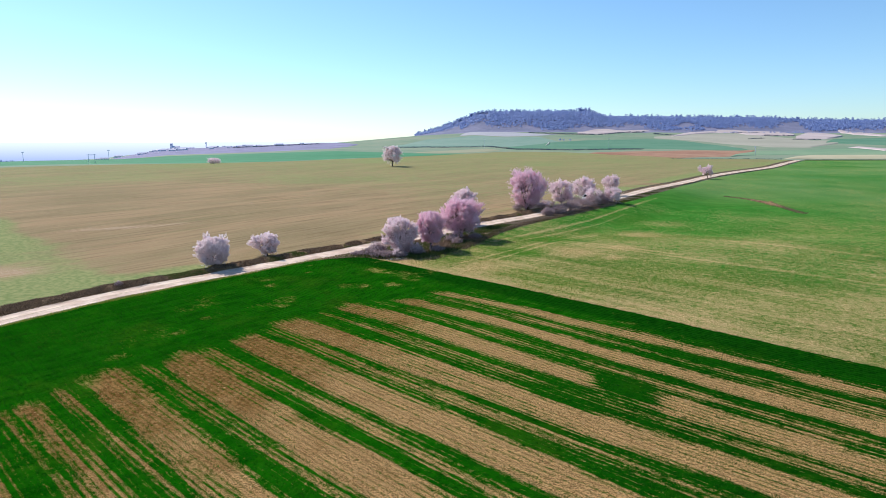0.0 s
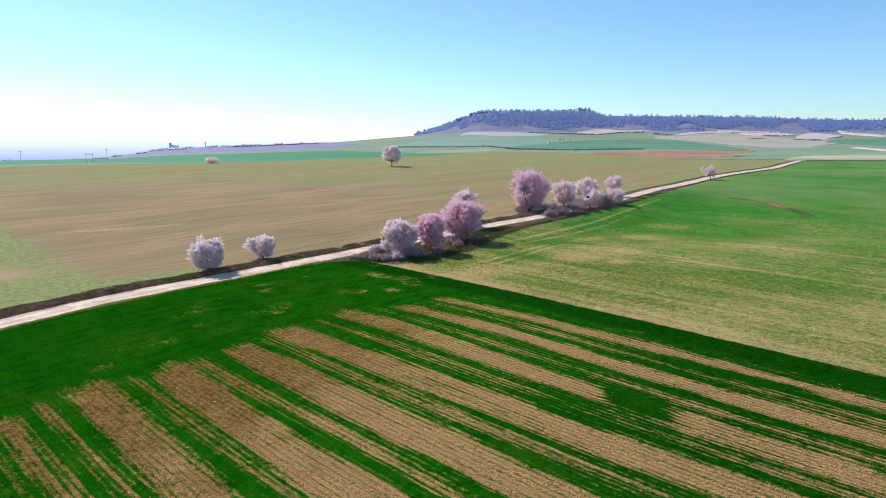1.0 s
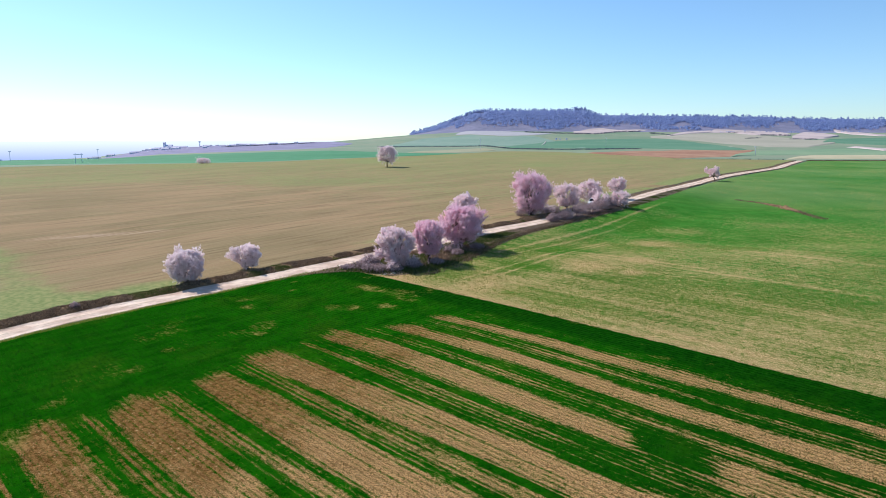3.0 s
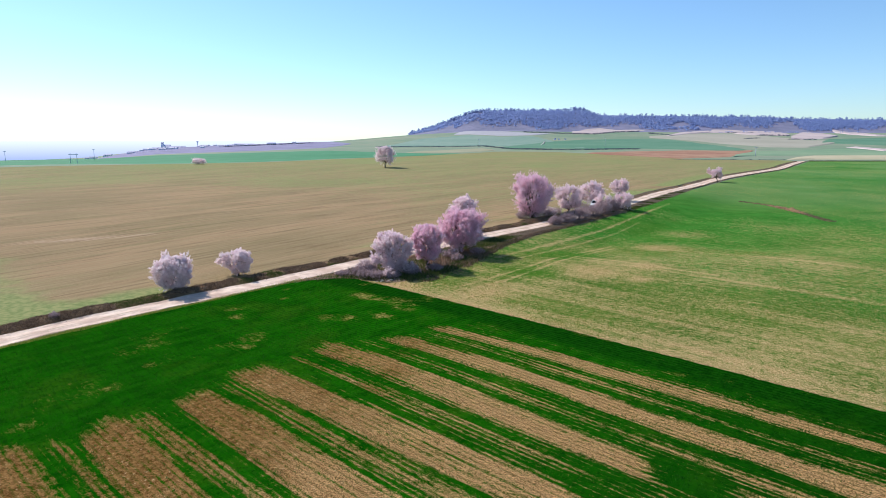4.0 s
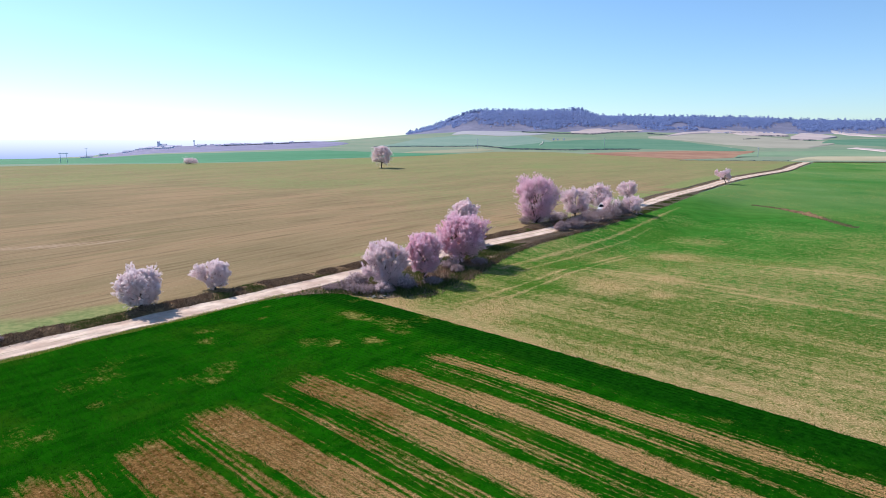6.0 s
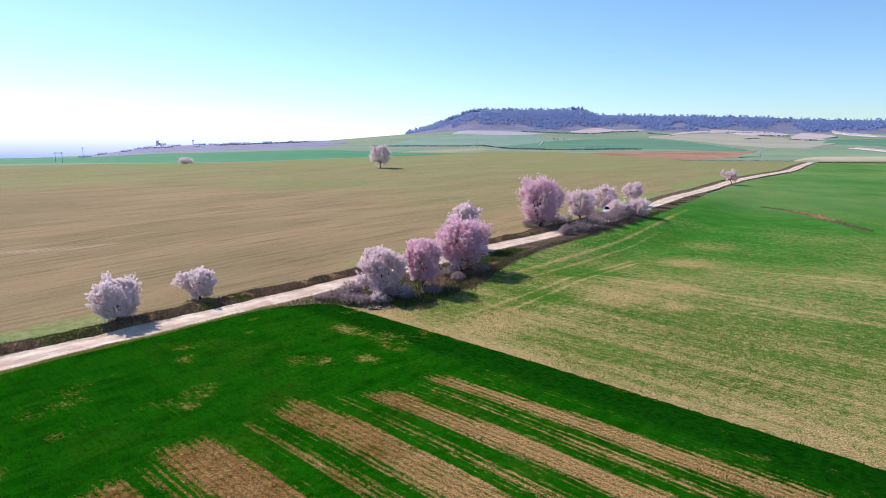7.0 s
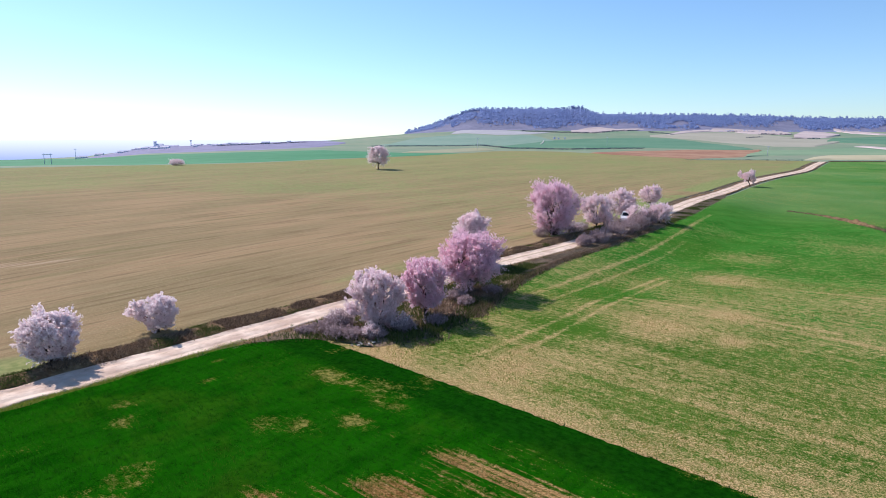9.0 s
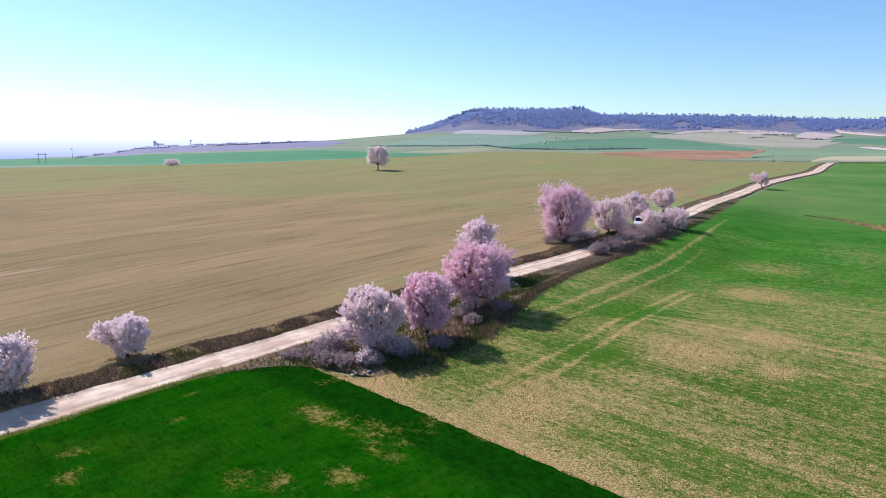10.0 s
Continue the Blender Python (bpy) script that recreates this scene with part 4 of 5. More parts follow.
def in_reach(x, y):
    """The stretch of the fields that lies ahead of the flight."""
    return (y > 14) & (np.abs(x - 1) < 0.78 * (y + 6))


net = Net("cereal_blades", 0.7, 0.12)
swath = net.noise(1.0, 4, 0.65, net.stretched((0.67, 0.74), 0.25, 1.3))
tip = net.mix(net.ramp(swath, 0.4, 0.62), (0.010, 0.09, 0.003), (0.033, 0.205, 0.005))
CEREAL = net.leafy(net.mix(net.island(), (0.007, 0.07, 0.002), net.mix(net.ramp(net.noise(0.16, 3, 0.6), 0.5, 0.68, 0, 0.5), tip, (0.10, 0.20, 0.012))), 0.4)
CEREAL_DEEP = petals("deep_green_blades", (0.003, 0.032, 0.002), (0.010, 0.105, 0.004), 0.3)
SEDGE = petals("meadow_blades", (0.06, 0.20, 0.01), (0.42, 0.36, 0.09), 0.45)
STRAW = petals("straw", (0.28, 0.165, 0.05), (0.80, 0.57, 0.24), 0.15)
WEED = petals("dead_weeds", (0.075, 0.048, 0.032), (0.40, 0.275, 0.175), 0.15)
DRY = petals("grey_brown_weeds", (0.19, 0.14, 0.10), (0.45, 0.36, 0.25), 0.2)
GRASS = petals("verge_grass", (0.03, 0.065, 0.012), (0.15, 0.165, 0.045), 0.25)

rng = np.random.RandomState(21)


def bare_at(s, p):
    """The near field's bareness at row coordinates, from its own grid."""
    i = np.clip(((s - CROP_START) / 0.22).astype(int), 0, bare.shape[0] - 1)
    j = np.clip(((p + 40) / 0.22).astype(int), 0, bare.shape[1] - 1)
    return bare[i, j]


n = 150000
s = rng.uniform(-53.2, 8, n)
p = rng.uniform(-6, 42.6, n)
wide_p = crop_across(s, p)
wide_p = np.where((s > -37) & (p < 39), np.round(wide_p / 0.32) * 0.32 + 0.08 + rng.normal(size=n) * 0.07, wide_p)
x, y = sp(s, wide_p)
thin = bare_at(s, p)
round_corner = s > crop_start(p)
keep = in_reach(x, y) & round_corner & (rng.rand(n) > ease(0.15, 0.62, thin) * 0.95)
x, y, thin = x[keep], y[keep], thin[keep]
# Tufts at the same places take the deeper green.
deep = (p[keep] > 40) | (rng.rand(keep.sum()) < 0.75 * ease(-24, -8, s[keep]) * ease(14, 30, p[keep]))
blades("deep_green_cereal", x[deep], y[deep], height(x[deep], y[deep]) + 0.01, 0.17, 0.06, CEREAL_DEEP, "dark green cereal along the field's edge and the right-hand stripes", "crop", 3, 0.06, 15)
x, y, thin = x[~deep], y[~deep], thin[~deep]
blades("cereal_crop", x, y, height(x, y) + 0.01, 0.22 - 0.10 * thin, 0.06, CEREAL, "dense green young cereal in drilled rows", "crop", 3, 0.06, 3)
s, p = rng.uniform(-37, 8, 70000), rng.uniform(-6, 40, 70000)
x, y = sp(s, p)
keep = in_reach(x, y) & (rng.rand(len(x)) < ease(0.4, 0.8, bare_at(s, p)))
x, y = x[keep], y[keep]
blades("stubble", x, y, height(x, y) + 0.02, 0.06, 0.04, STRAW, "pale straw stubble on the bare stripes", "stubble", 2, 0.06, 4, 1.5)

n = 60000
s, p = rng.uniform(-50, 20, n), 42.9 + 40 * rng.uniform(0, 1, n) ** 1.6
x, y = sp(s, p)
patchy = cloud(x * 0.11, y * 0.11, 4)
keep = in_reach(x, y) & (y < 0.93 * x + 71) & (rng.rand(n) > ease(0.35, 0.65, patchy + 0.4 * np.exp(-(p - 42.6) / 2.6)) * 0.85) & (y - 66.5 < 1.35 * (x + 7))
x, y = x[keep], y[keep]
blades("cereal_seedlings", x, y, height(x, y) + 0.02, 0.10, 0.05, SEDGE, "thin young cereal on pale ground", "crop", 2, 0.08, 5)


STRIP = []


def strip_points(start, stop, inner, outer, n, rng):
    base = along(ROAD, 900)
    base = base[(base[:, 1] > start) & (base[:, 1] < stop)]
    d = np.gradient(base, axis=0)
    d /= np.hypot(d[:, 0], d[:, 1])[:, None]
    i = rng.randint(0, len(base), n)
    c = rng.uniform(inner, outer, n)
    STRIP[:] = [base[i, 0], base[i, 1], c]
    return base[i, 0] - d[i, 1] * c + d[i, 0] * rng.uniform(-0.2, 0.2, n), base[i, 1] + d[i, 0] * c + d[i, 1] * rng.uniform(-0.2, 0.2, n)


x, y = strip_points(10, 110, 1.45, 3.4, 40000, rng)
k = cloud(x * 0.45, y * 0.45)
z = height(x, y) + np.maximum(0.03, bank_back(x, y, *STRIP, 1.38, 3.3, 0.28))
blades("dead_weeds", x[k < 0.52], y[k < 0.52], z[k < 0.52], 0.09 * ease(0.2, 0.52, k[k < 0.52]) + 0.05, 0.07, WEED, "dark dead weeds along the earth bank", "weeds", 4, 0.2, 6, 1.2)
m = k >= 0.60
blades("bank_grass", x[m], y[m], z[m], 0.05 + 0.3 * (k[m] - 0.5), 0.06, GRASS, "tufted green grass on the bank", "grass", 4, 0.2, 7, 1.2)
x, y = strip_points(95, 300, 1.5, 3.0, 16000, rng)
k = cloud(x * 0.3, y * 0.3)
blades("bank_weeds", x[k > 0.42], y[k > 0.42], height(x, y)[k > 0.42] + 0.06, 0.2, 0.06, DRY, "short dry weeds on the low bank", "weeds", 3, 0.2, 16, 1.2)
x, y = strip_points(64, 300, -2.5, -1.45, 9000, rng)
k = cloud(x * 0.3, y * 0.3) - 0.15 * ease(110, 140, y)
blades("verge_weeds", x[k > 0.4], y[k > 0.4], height(x, y)[k > 0.4] + 0.05, 0.16, 0.05, DRY, "dry weeds on the low verge", "weeds", 3, 0.14, 8, 1.0)
u, w = rng.rand(26000), rng.rand(26000)
i = (u * 159).astype(int)
x = under[i, 0] * (1 - w) + outer[i, 0] * w + rng.normal(size=26000) * 0.3
y = under[i, 1] * (1 - w) + outer[i, 1] * w + rng.normal(size=26000) * 0.3
k = cloud(x * 0.35, y * 0.35)
open_corner = (x < -3.5) & (y < 68.5) & (rng.rand(26000) < 0.8)
m = (k > 0.44 + 0.16 * ease(78, 92, y)) & (w < 0.93) & ~open_corner
blades("rough_grass", x[m], y[m], height(x, y)[m] + 0.05, 0.3 - 0.14 * ease(78, 92, y[m]), 0.06, GRASS, "rough green grass under the trees", "grass", 4, 0.16, 9, 0.9)
m = (k < 0.47) & (y < 84) & ~open_corner
blades("dry_grass", x[m], y[m], height(x, y)[m] + 0.05, 0.3, 0.05, WEED, "dry brown grass under the trees", "grass", 4, 0.16, 10, 0.9)
m = (k < 0.6) & (y >= 80)
blades("pale_weeds", x[m], y[m], height(x, y)[m] + 0.05, 0.16, 0.05, DRY, "short grey-brown weeds beside the track", "weeds", 4, 0.16, 13, 1.0)
i = rng.randint(0, 159, 9000)
w = 0.9 + 0.07 * rng.normal(size=9000)
x, y = under[i, 0] * (1 - w) + outer[i, 0] * w + rng.normal(size=9000) * 0.15, under[i, 1] * (1 - w) + outer[i, 1] * w + rng.normal(size=9000) * 0.15
m = (y > 70) & (y < 108)
blades("edge_weeds", x[m], y[m], height(x, y)[m] + 0.03, 0.26, 0.06, WEED, "dark matted weeds along the field's edge", "weeds", 4, 0.12, 18, 1.0)
p = rng.uniform(-6, 40, 9000)
s = rng.uniform(-53.9, -53.1, 9000) + 0.08 * np.clip(18 - p, 0, 60)
x, y = sp(s, p)
blades("field_margin_grass", x, y, height(x, y) + 0.02, 0.13, 0.05, SEDGE, "ragged grass at the crop's edge", "grass", 3, 0.1, 11, 0.9)


x = np.linspace(163, 246, 900) + rng.normal(size=900) * 0.1
y = 301.5 + 0.8 * rng.normal(size=900) * 0.5
blades("field_end_weeds", x, y, height(x, y) + 0.02, 0.5, 0.25, WEED, "dark weeds along the far end of the cereal field", "weeds", 3, 0.2, 17)


# ---- bare shrubs ----
def shrub(x, y, tall, wide, seed, label, material=TWIGS, buds=0, petal=None, stems=150):
    rng = np.random.RandomState(seed)
    root = thing("shrub", (x, y, ground_z(x, y) + 0.05), label, "shrub", "shrubs along the track")
    verts, faces, tips = [], [], []
    for i in range(stems):
        ang, out = rng.uniform(0, 2 * math.pi), rng.uniform(0, 1) ** 0.6
        a = Vector((math.cos(ang) * out * wide * 0.28, math.sin(ang) * out * wide * 0.28, -0.05))
        b = Vector((math.cos(ang) * out * wide * 0.5, math.sin(ang) * out * wide * 0.5, tall * rng.uniform(0.55, 1.05) * math.sqrt(max(0.15, 1 - 0.75 * out * out))))
        mid = a.lerp(b, 0.5) + Vector(rng.normal(size=3)) * 0.1 * tall
        tube(verts, faces, [a, mid, b], [0.016, 0.012, 0.005], 3)
        for q in range(4):
            e = mid.lerp(b, rng.uniform(0.1, 0.9))
            f = e + Vector((rng.normal() * 0.16, rng.normal() * 0.16, rng.uniform(0.05, 0.32))) * tall * 0.7
            tube(verts, faces, [e, f], [0.009, 0.004], 3)
            tips.append((tuple(e), tuple(f)))
    tagged(mesh_object("stem_tangle", verts, faces, material, root, "tangle of thin bare stems"), kind="stuff")
    if buds:
        t = np.array(tips)
        i, f = rng.randint(0, len(t), buds), rng.uniform(0, 1, buds)[:, None]
        tagged(petals_mesh("blossom", t[i, 0] * (1 - f) + t[i, 1] * f + rng.normal(size=(buds, 3)) * 0.03, 0.04, rng, petal, root, "scattered blossom"), kind="stuff")
    return root


BUD = petals("brown_buds", (0.34, 0.24, 0.24), (0.60, 0.47, 0.48), 0.4)
for k, (sx, sy, t, w) in enumerate(((15.6, 96.6, 1.3, 2.2), (17.6, 98.4, 1.7, 2.8), (20.0, 101.4, 2.0, 3.2), (22.4, 104.6, 2.1, 3.4), (24.8, 107.8, 2.3, 3.4), (27.0, 111.4, 2.5, 3.0), (28.4, 114.0, 1.9, 2.6))):
    shrub(sx, sy, t, w, 40 + k, "bare brownish-pink shrub in a roadside thicket", TWIGS, 4200, BUD, 150)
for k, (sx, sy, t, w) in enumerate(((-7.2, 68.0, 1.3, 2.2), (-8.2, 67.2, 0.8, 2.0), (-7.0, 66.2, 0.9, 2.0), (-9.4, 67.2, 0.5, 1.4), (-5.8, 65.8, 0.8, 1.8), (-4.4, 65.9, 0.8, 1.6), (-2.6, 67.2, 0.9, 1.8), (-0.6, 68.6, 0.8, 1.8), (11.6, 102.8, 1.2, 2.2), (15.4, 105.2, 1.1, 2.4), (21.5, 109.5, 1.2, 2.6), (22.6, 112.6, 1.5, 2.6), (17.4, 107.0, 1.3, 2.2), (-28.9, 53.8, 0.7, 0.8), (0.9, 74.8, 1.0, 1.8), (3.8, 76.6, 0.9, 1.9), (1.6, 73.2, 0.8, 1.6))):
    shrub(sx, sy, t, w, 60 + k, "low bare brown shrub on the verge", TWIGS, 700, BUD, 110)
for k, (sx, sy, t, w) in enumerate(((-2.9, 67.4, 1.25, 1.6), (-4.7, 65.9, 1.0, 1.4), (-7.2, 68.4, 1.4, 2.0), (16.2, 105.6, 1.5, 2.4))):
    shrub(sx, sy, t, w, 80 + k, "low almond sucker with pale blossom", TWIGS, 1700, MAUVE_BLOSSOM, 120)

# ---- ditch in the cereal field ----
ditch = along(((58.2, 134.5), (59.2, 133.0), (60.6, 130.0), (61.3, 125.6), (61.2, 118.0), (60.6, 110.6), (60.2, 107.0)), 90)
reach = 0.15 + 0.75 * np.exp(-((np.arange(90) - 40) / 18) ** 2) * (0.5 + soft_noise(np.arange(90) * 0.5, np.zeros(90)))
side = offset_line(ditch, 1) - ditch
DX, DY = ruled(ditch - side * reach[:, None] * 0.7, ditch + side * reach[:, None], 9)
u = np.linspace(0, 1, 9)[None, :]
grid_object("ditch_bank", DX, DY, height(DX, DY) + 0.02 + 0.55 * reach[:, None] * np.sin(u * math.pi) * (0.3 + cloud(DX * 0.7, DY * 0.7)), VERGE, "dark overgrown ditch bank in the cereal field", "bank")
i = rng.randint(0, 90, 420)
blades("ditch_weeds", ditch[i, 0] + rng.normal(size=420) * 0.4, ditch[i, 1] + rng.normal(size=420) * 0.4, height(ditch[i, 0], ditch[i, 1]) + 0.05, 0.26, 0.06, WEED, "dead weeds on the ditch bank", "weeds", 4, 0.15, 12)

# ---- stones by the field corner and on the track ----
STONE = two_tone("limestone", (0.42, 0.36, 0.30), (0.62, 0.56, 0.48), 3.0, 14.0, 0.02)


def stone_mesh(seed):
    bm = bmesh.new()
    bmesh.ops.create_icosphere(bm, subdivisions=1, radius=0.5)
    for v in bm.verts:
        v.co *= 0.75 + 0.5 * noise.noise(v.co * 2 + Vector((seed, 0, 0)))
        v.co.z *= 0.6
    me = bpy.data.meshes.new("stone")
    bm.to_mesh(me)
    bm.free()
    me.materials.append(STONE)
    return me


stones = [stone_mesh(k * 3.1) for k in range(4)]
for k in range(22):
    sx, sy = (-4.7 + rng.normal() * 0.6, 64.75 + rng.normal() * 0.28) if k < 14 else (-15 + rng.uniform(-9, 9), 0)
    if k >= 14:
        q = ROAD_LINE[np.argmin(abs(ROAD_LINE[:, 0] - sx))]
        sx, sy = q[0] + rng.normal() * 0.4, q[1] + rng.normal() * 0.4
    ob = new("stone", stones[k % 4])
    size = rng.uniform(0.12, 0.3) if k < 14 else rng.uniform(0.05, 0.1)
    ob.scale = (size, size, size)
    ob.location, ob.rotation_euler = (sx, sy, ground_z(sx, sy) + 0.07 + size * 0.2), (0, 0, rng.uniform(0, 6))
    tagged(ob, "pale limestone lump on the ground" if k < 14 else "small loose stone on the gravel track", "stone", "loose stones")


# ---- parked car among the trees ----
PAINT = Net("silver_white_paint", 0.25, 0.5).color((0.72, 0.73, 0.75))
GLASS = Net("dark_car_glass", 0.05, 0.6).color((0.015, 0.018, 0.022))
RUBBER = Net("tyre_rubber", 0.85, 0.2).color((0.02, 0.02, 0.022))
ALLOY = Net("grey_alloy", 0.35, 0.5).color((0.45, 0.45, 0.47))
LAMP = Net("lamp_lens", 0.1, 0.6).color((0.8, 0.8, 0.8))


def extruded(outline, half, inset=0.0):
    """A side outline (x, z) drawn out across the car, with its upper part drawn in."""
    bm = bmesh.new()
    rows = []
    for sgn in (-1, 1):
        rows.append([bm.verts.new((px, sgn * (half - inset * max(0.0, pz - 0.85)), pz)) for px, pz in outline])
    n = len(outline)
    bm.faces.new(rows[0])
    bm.faces.new(rows[1][::-1])
    for i in range(n):
        bm.faces.new((rows[0][i], rows[1][i], rows[1][(i + 1) % n], rows[0][(i + 1) % n]))
    bmesh.ops.recalc_face_normals(bm, faces=bm.faces)
    bmesh.ops.bevel(bm, geom=[e for e in bm.edges], offset=0.04, segments=2, affect="EDGES", clamp_overlap=True)
    return bm


def car(x, y, turn):
    root = thing("car", (x, y, ground_z(x, y) + 0.1), "silver-white hatchback parked on the verge among almond trees", "car")
    root.rotation_euler.z = turn
    body = part("body", extruded(((-2.0, 0.3), (2.05, 0.3), (2.1, 0.55), (1.95, 0.82), (0.95, 0.95), (0.35, 1.40), (-0.2, 1.5), (-1.2, 1.48), (-1.85, 1.05), (-2.08, 0.9)), 0.86, 0.28), PAINT, root, "silver-white painted body", False)
    for sgn in (-1, 1):
        for a, b, name in ((0.62, -0.42, "front_window"), (-0.5, -1.5, "rear_window")):
            bm = bmesh.new()
            top = min(a - 0.36, a) if name == "front_window" else a
            vs = [bm.verts.new((px, sgn * (0.875 - 0.28 * (pz - 0.85)), pz)) for px, pz in ((a, 0.98), (top, 1.38), (b + (0.0 if name == "front_window" else 0.3), 1.40), (b, 0.98))]
            f = bm.faces.new(vs)
            bmesh.ops.solidify(bm, geom=[f], thickness=0.02)
            part(name, bm, GLASS, root, "dark side window", False)
    for px, pz, qx, qz, name in ((0.93, 0.99, 0.40, 1.39, "windscreen"), (-1.83, 1.08, -1.25, 1.46, "rear_screen")):
        bm = bmesh.new()
        o = 0.025 if px > 0 else -0.025
        f = bm.faces.new([bm.verts.new(v) for v in ((px + o, -0.72, pz + 0.02), (px + o, 0.72, pz + 0.02), (qx + o, 0.62, qz + 0.02), (qx + o, -0.62, qz + 0.02))])
        bmesh.ops.solidify(bm, geom=[f], thickness=0.02)
        part(name, bm, GLASS, root, "dark sloping screen", False)
    for px in (-1.3, 1.32):
        for sgn in (-1, 1):
            wheel = new("wheel")
            wheel.parent, wheel.location = root, (px, sgn * 0.8, 0.31)
            for name, r, w, m in (("tyre", 0.31, 0.2, RUBBER), ("rim", 0.2, 0.22, ALLOY)):
                bm = bmesh.new()
                bmesh.ops.create_cone(bm, cap_ends=True, segments=20, radius1=r, radius2=r, depth=w, matrix=Matrix.Rotation(math.pi / 2, 4, "X"))
                part(name, bm, m, wheel)
    for sgn in (-1, 1):
        bm = bmesh.new()
        bmesh.ops.create_cube(bm, size=1, matrix=Matrix.Translation((2.0, sgn * 0.6, 0.66)) @ Matrix.Diagonal((0.18, 0.36, 0.16, 1)))
        part("headlight", bm, LAMP, root, "clear headlight", False)


car(25.3, 114.4, math.atan2(0.92, 0.38) + math.pi)


# ---- pylons and poles ----
# Bluish pale grey puts the haze's fading into the poles' own colour.
POLE = two_tone("haze_paled_pole", (0.50, 0.51, 0.60), (0.60, 0.61, 0.70), 1.0, 8.0, 0.01)


def pole(x, y, tall, label, frame_width=0.0):
    root = thing("utility_pole", (x, y, ground_z(x, y)), label, "utility pole", "power line poles")
    for dx in ((-frame_width / 2, frame_width / 2) if frame_width else (0,)):
        bm = bmesh.new()
        bmesh.ops.create_cone(bm, cap_ends=True, segments=8, radius1=0.15, radius2=0.1, depth=tall + 0.6, matrix=Matrix.Translation((dx, 0, tall / 2 - 0.3)))
        part("post", bm, POLE, root)
    bm = bmesh.new()
    bmesh.ops.create_cube(bm, size=1, matrix=Matrix.Translation((0, 0, tall - 0.5)) @ Matrix.Diagonal((max(1.8, frame_width * 1.5), 0.2, 0.25, 1)))
    part("crossarm", bm, POLE, root)
    for dx in (-0.8, 0, 0.8):
        bm = bmesh.new()
        bmesh.ops.create_cone(bm, cap_ends=True, segments=6, radius1=0.07, radius2=0.05, depth=0.4, matrix=Matrix.Translation((dx * max(1, frame_width / 2), 0, tall - 0.2)))
        part("insulator", bm, POLE, root)


pole(-184, 316, 5.0, "timber H-frame power pole in a green field", 3.2)
pole(-246, 443, 7.5, "slim power pole in a green field")
pole(-291, 419, 7.0, "slim power pole in a green field")
pole(23, 559, 9.0, "slim power pole beside a hedge")
pole(185, 400, 5.5, "slim power pole beside a red clay field")
pole(150, 640, 9.0, "slim power pole on a green slope")


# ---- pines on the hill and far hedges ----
# Blue of the distance haze is mixed into the needles' base colour.
PINE = Net("haze_tinted_pine_needles", 1.0, 0.0)
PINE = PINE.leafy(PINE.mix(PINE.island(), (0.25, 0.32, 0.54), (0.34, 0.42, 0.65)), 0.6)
def clumps(name, x, y, tall, wide, material, label, category, seed=0, per=14):
    """Far trees: a thin trunk and a ragged crown of small sprays each."""
    rng = np.random.RandomState(seed)
    n = len(x)
    z = height(x, y)
    d = rng.normal(size=(n, per, 3))
    d /= np.linalg.norm(d, axis=2)[:, :, None]
    d = d * (rng.uniform(0.25, 1.0, (n, per, 1)) ** 0.5) * np.stack((wide * 0.5, wide * 0.5, tall * 0.36), -1)[:, None]
    d[:, :, 0] += rng.normal(size=(n, 1)) * 0.1 * wide[:, None]
    c = (d + np.stack((x, y, z + tall * 0.62), -1)[:, None]).reshape(-1, 3)
    a = rng.normal(size=(n * per, 3))
    a /= np.linalg.norm(a, axis=1)[:, None]
    b = np.cross(a, rng.normal(size=(n * per, 3)))
    b /= np.linalg.norm(b, axis=1)[:, None]
    size = (np.repeat(np.minimum(wide, tall), per) * rng.uniform(0.16, 0.30, n * per))[:, None]
    leaf = np.stack((c - a * size, c - b * size * 0.8, c + a * size, c + b * size * 0.8), 1).reshape(-1, 3)
    r = 0.04 * wide
    trunk = np.stack((np.stack((x - r, y, z - 1), -1), np.stack((x + r, y, z - 1), -1), np.stack((x + r * 0.5, y, z + tall * 0.7), -1), np.stack((x - r * 0.5, y, z + tall * 0.7), -1)), 1).reshape(-1, 3)
    verts = np.concatenate((leaf, trunk))
    me = bpy.data.meshes.new(name)
    me.vertices.add(len(verts))
    me.vertices.foreach_set("co", verts.ravel())
    me.loops.add(len(verts))
    me.loops.foreach_set("vertex_index", np.arange(len(verts)))
    me.polygons.add(len(verts) // 4)
    me.polygons.foreach_set("loop_start", np.arange(0, len(verts), 4))
    me.update(calc_edges=True)
    me.materials.append(material)
    return tagged(new(name, me), label, category, kind="stuff")


rng = np.random.RandomState(5)
n = 19000
th, d = rng.uniform(-0.07, 0.74, n), 1385 + 275 * rng.uniform(0, 1, n) ** 0.75
d = d + 60 * ease(0.44, 0.50, th) * (1 - ease(0.50, 0.56, th))
wood = cloud(th * 26, d * 0.012)
low_edge = 1392 + 46 * np.sin(th * 31) + 30 * np.sin(th * 77) + 120 * np.exp(-((th - 0.51) / 0.022) ** 2) + 110 * (th < 0.0)
in_chalk = sum((th > c[0][0]) & (th < c[0][-1]) & (d > np.interp(th, c[0], c[1])) & (d < np.interp(th, c[0], c[2]) + 4) for c in CHALK) > 0
keep = (wood > 0.28) & (d > low_edge) & ~in_chalk & (rng.rand(n) < 0.06 + 0.8 * ease(0, 90, d - low_edge))
th, d = th[keep], d[keep]
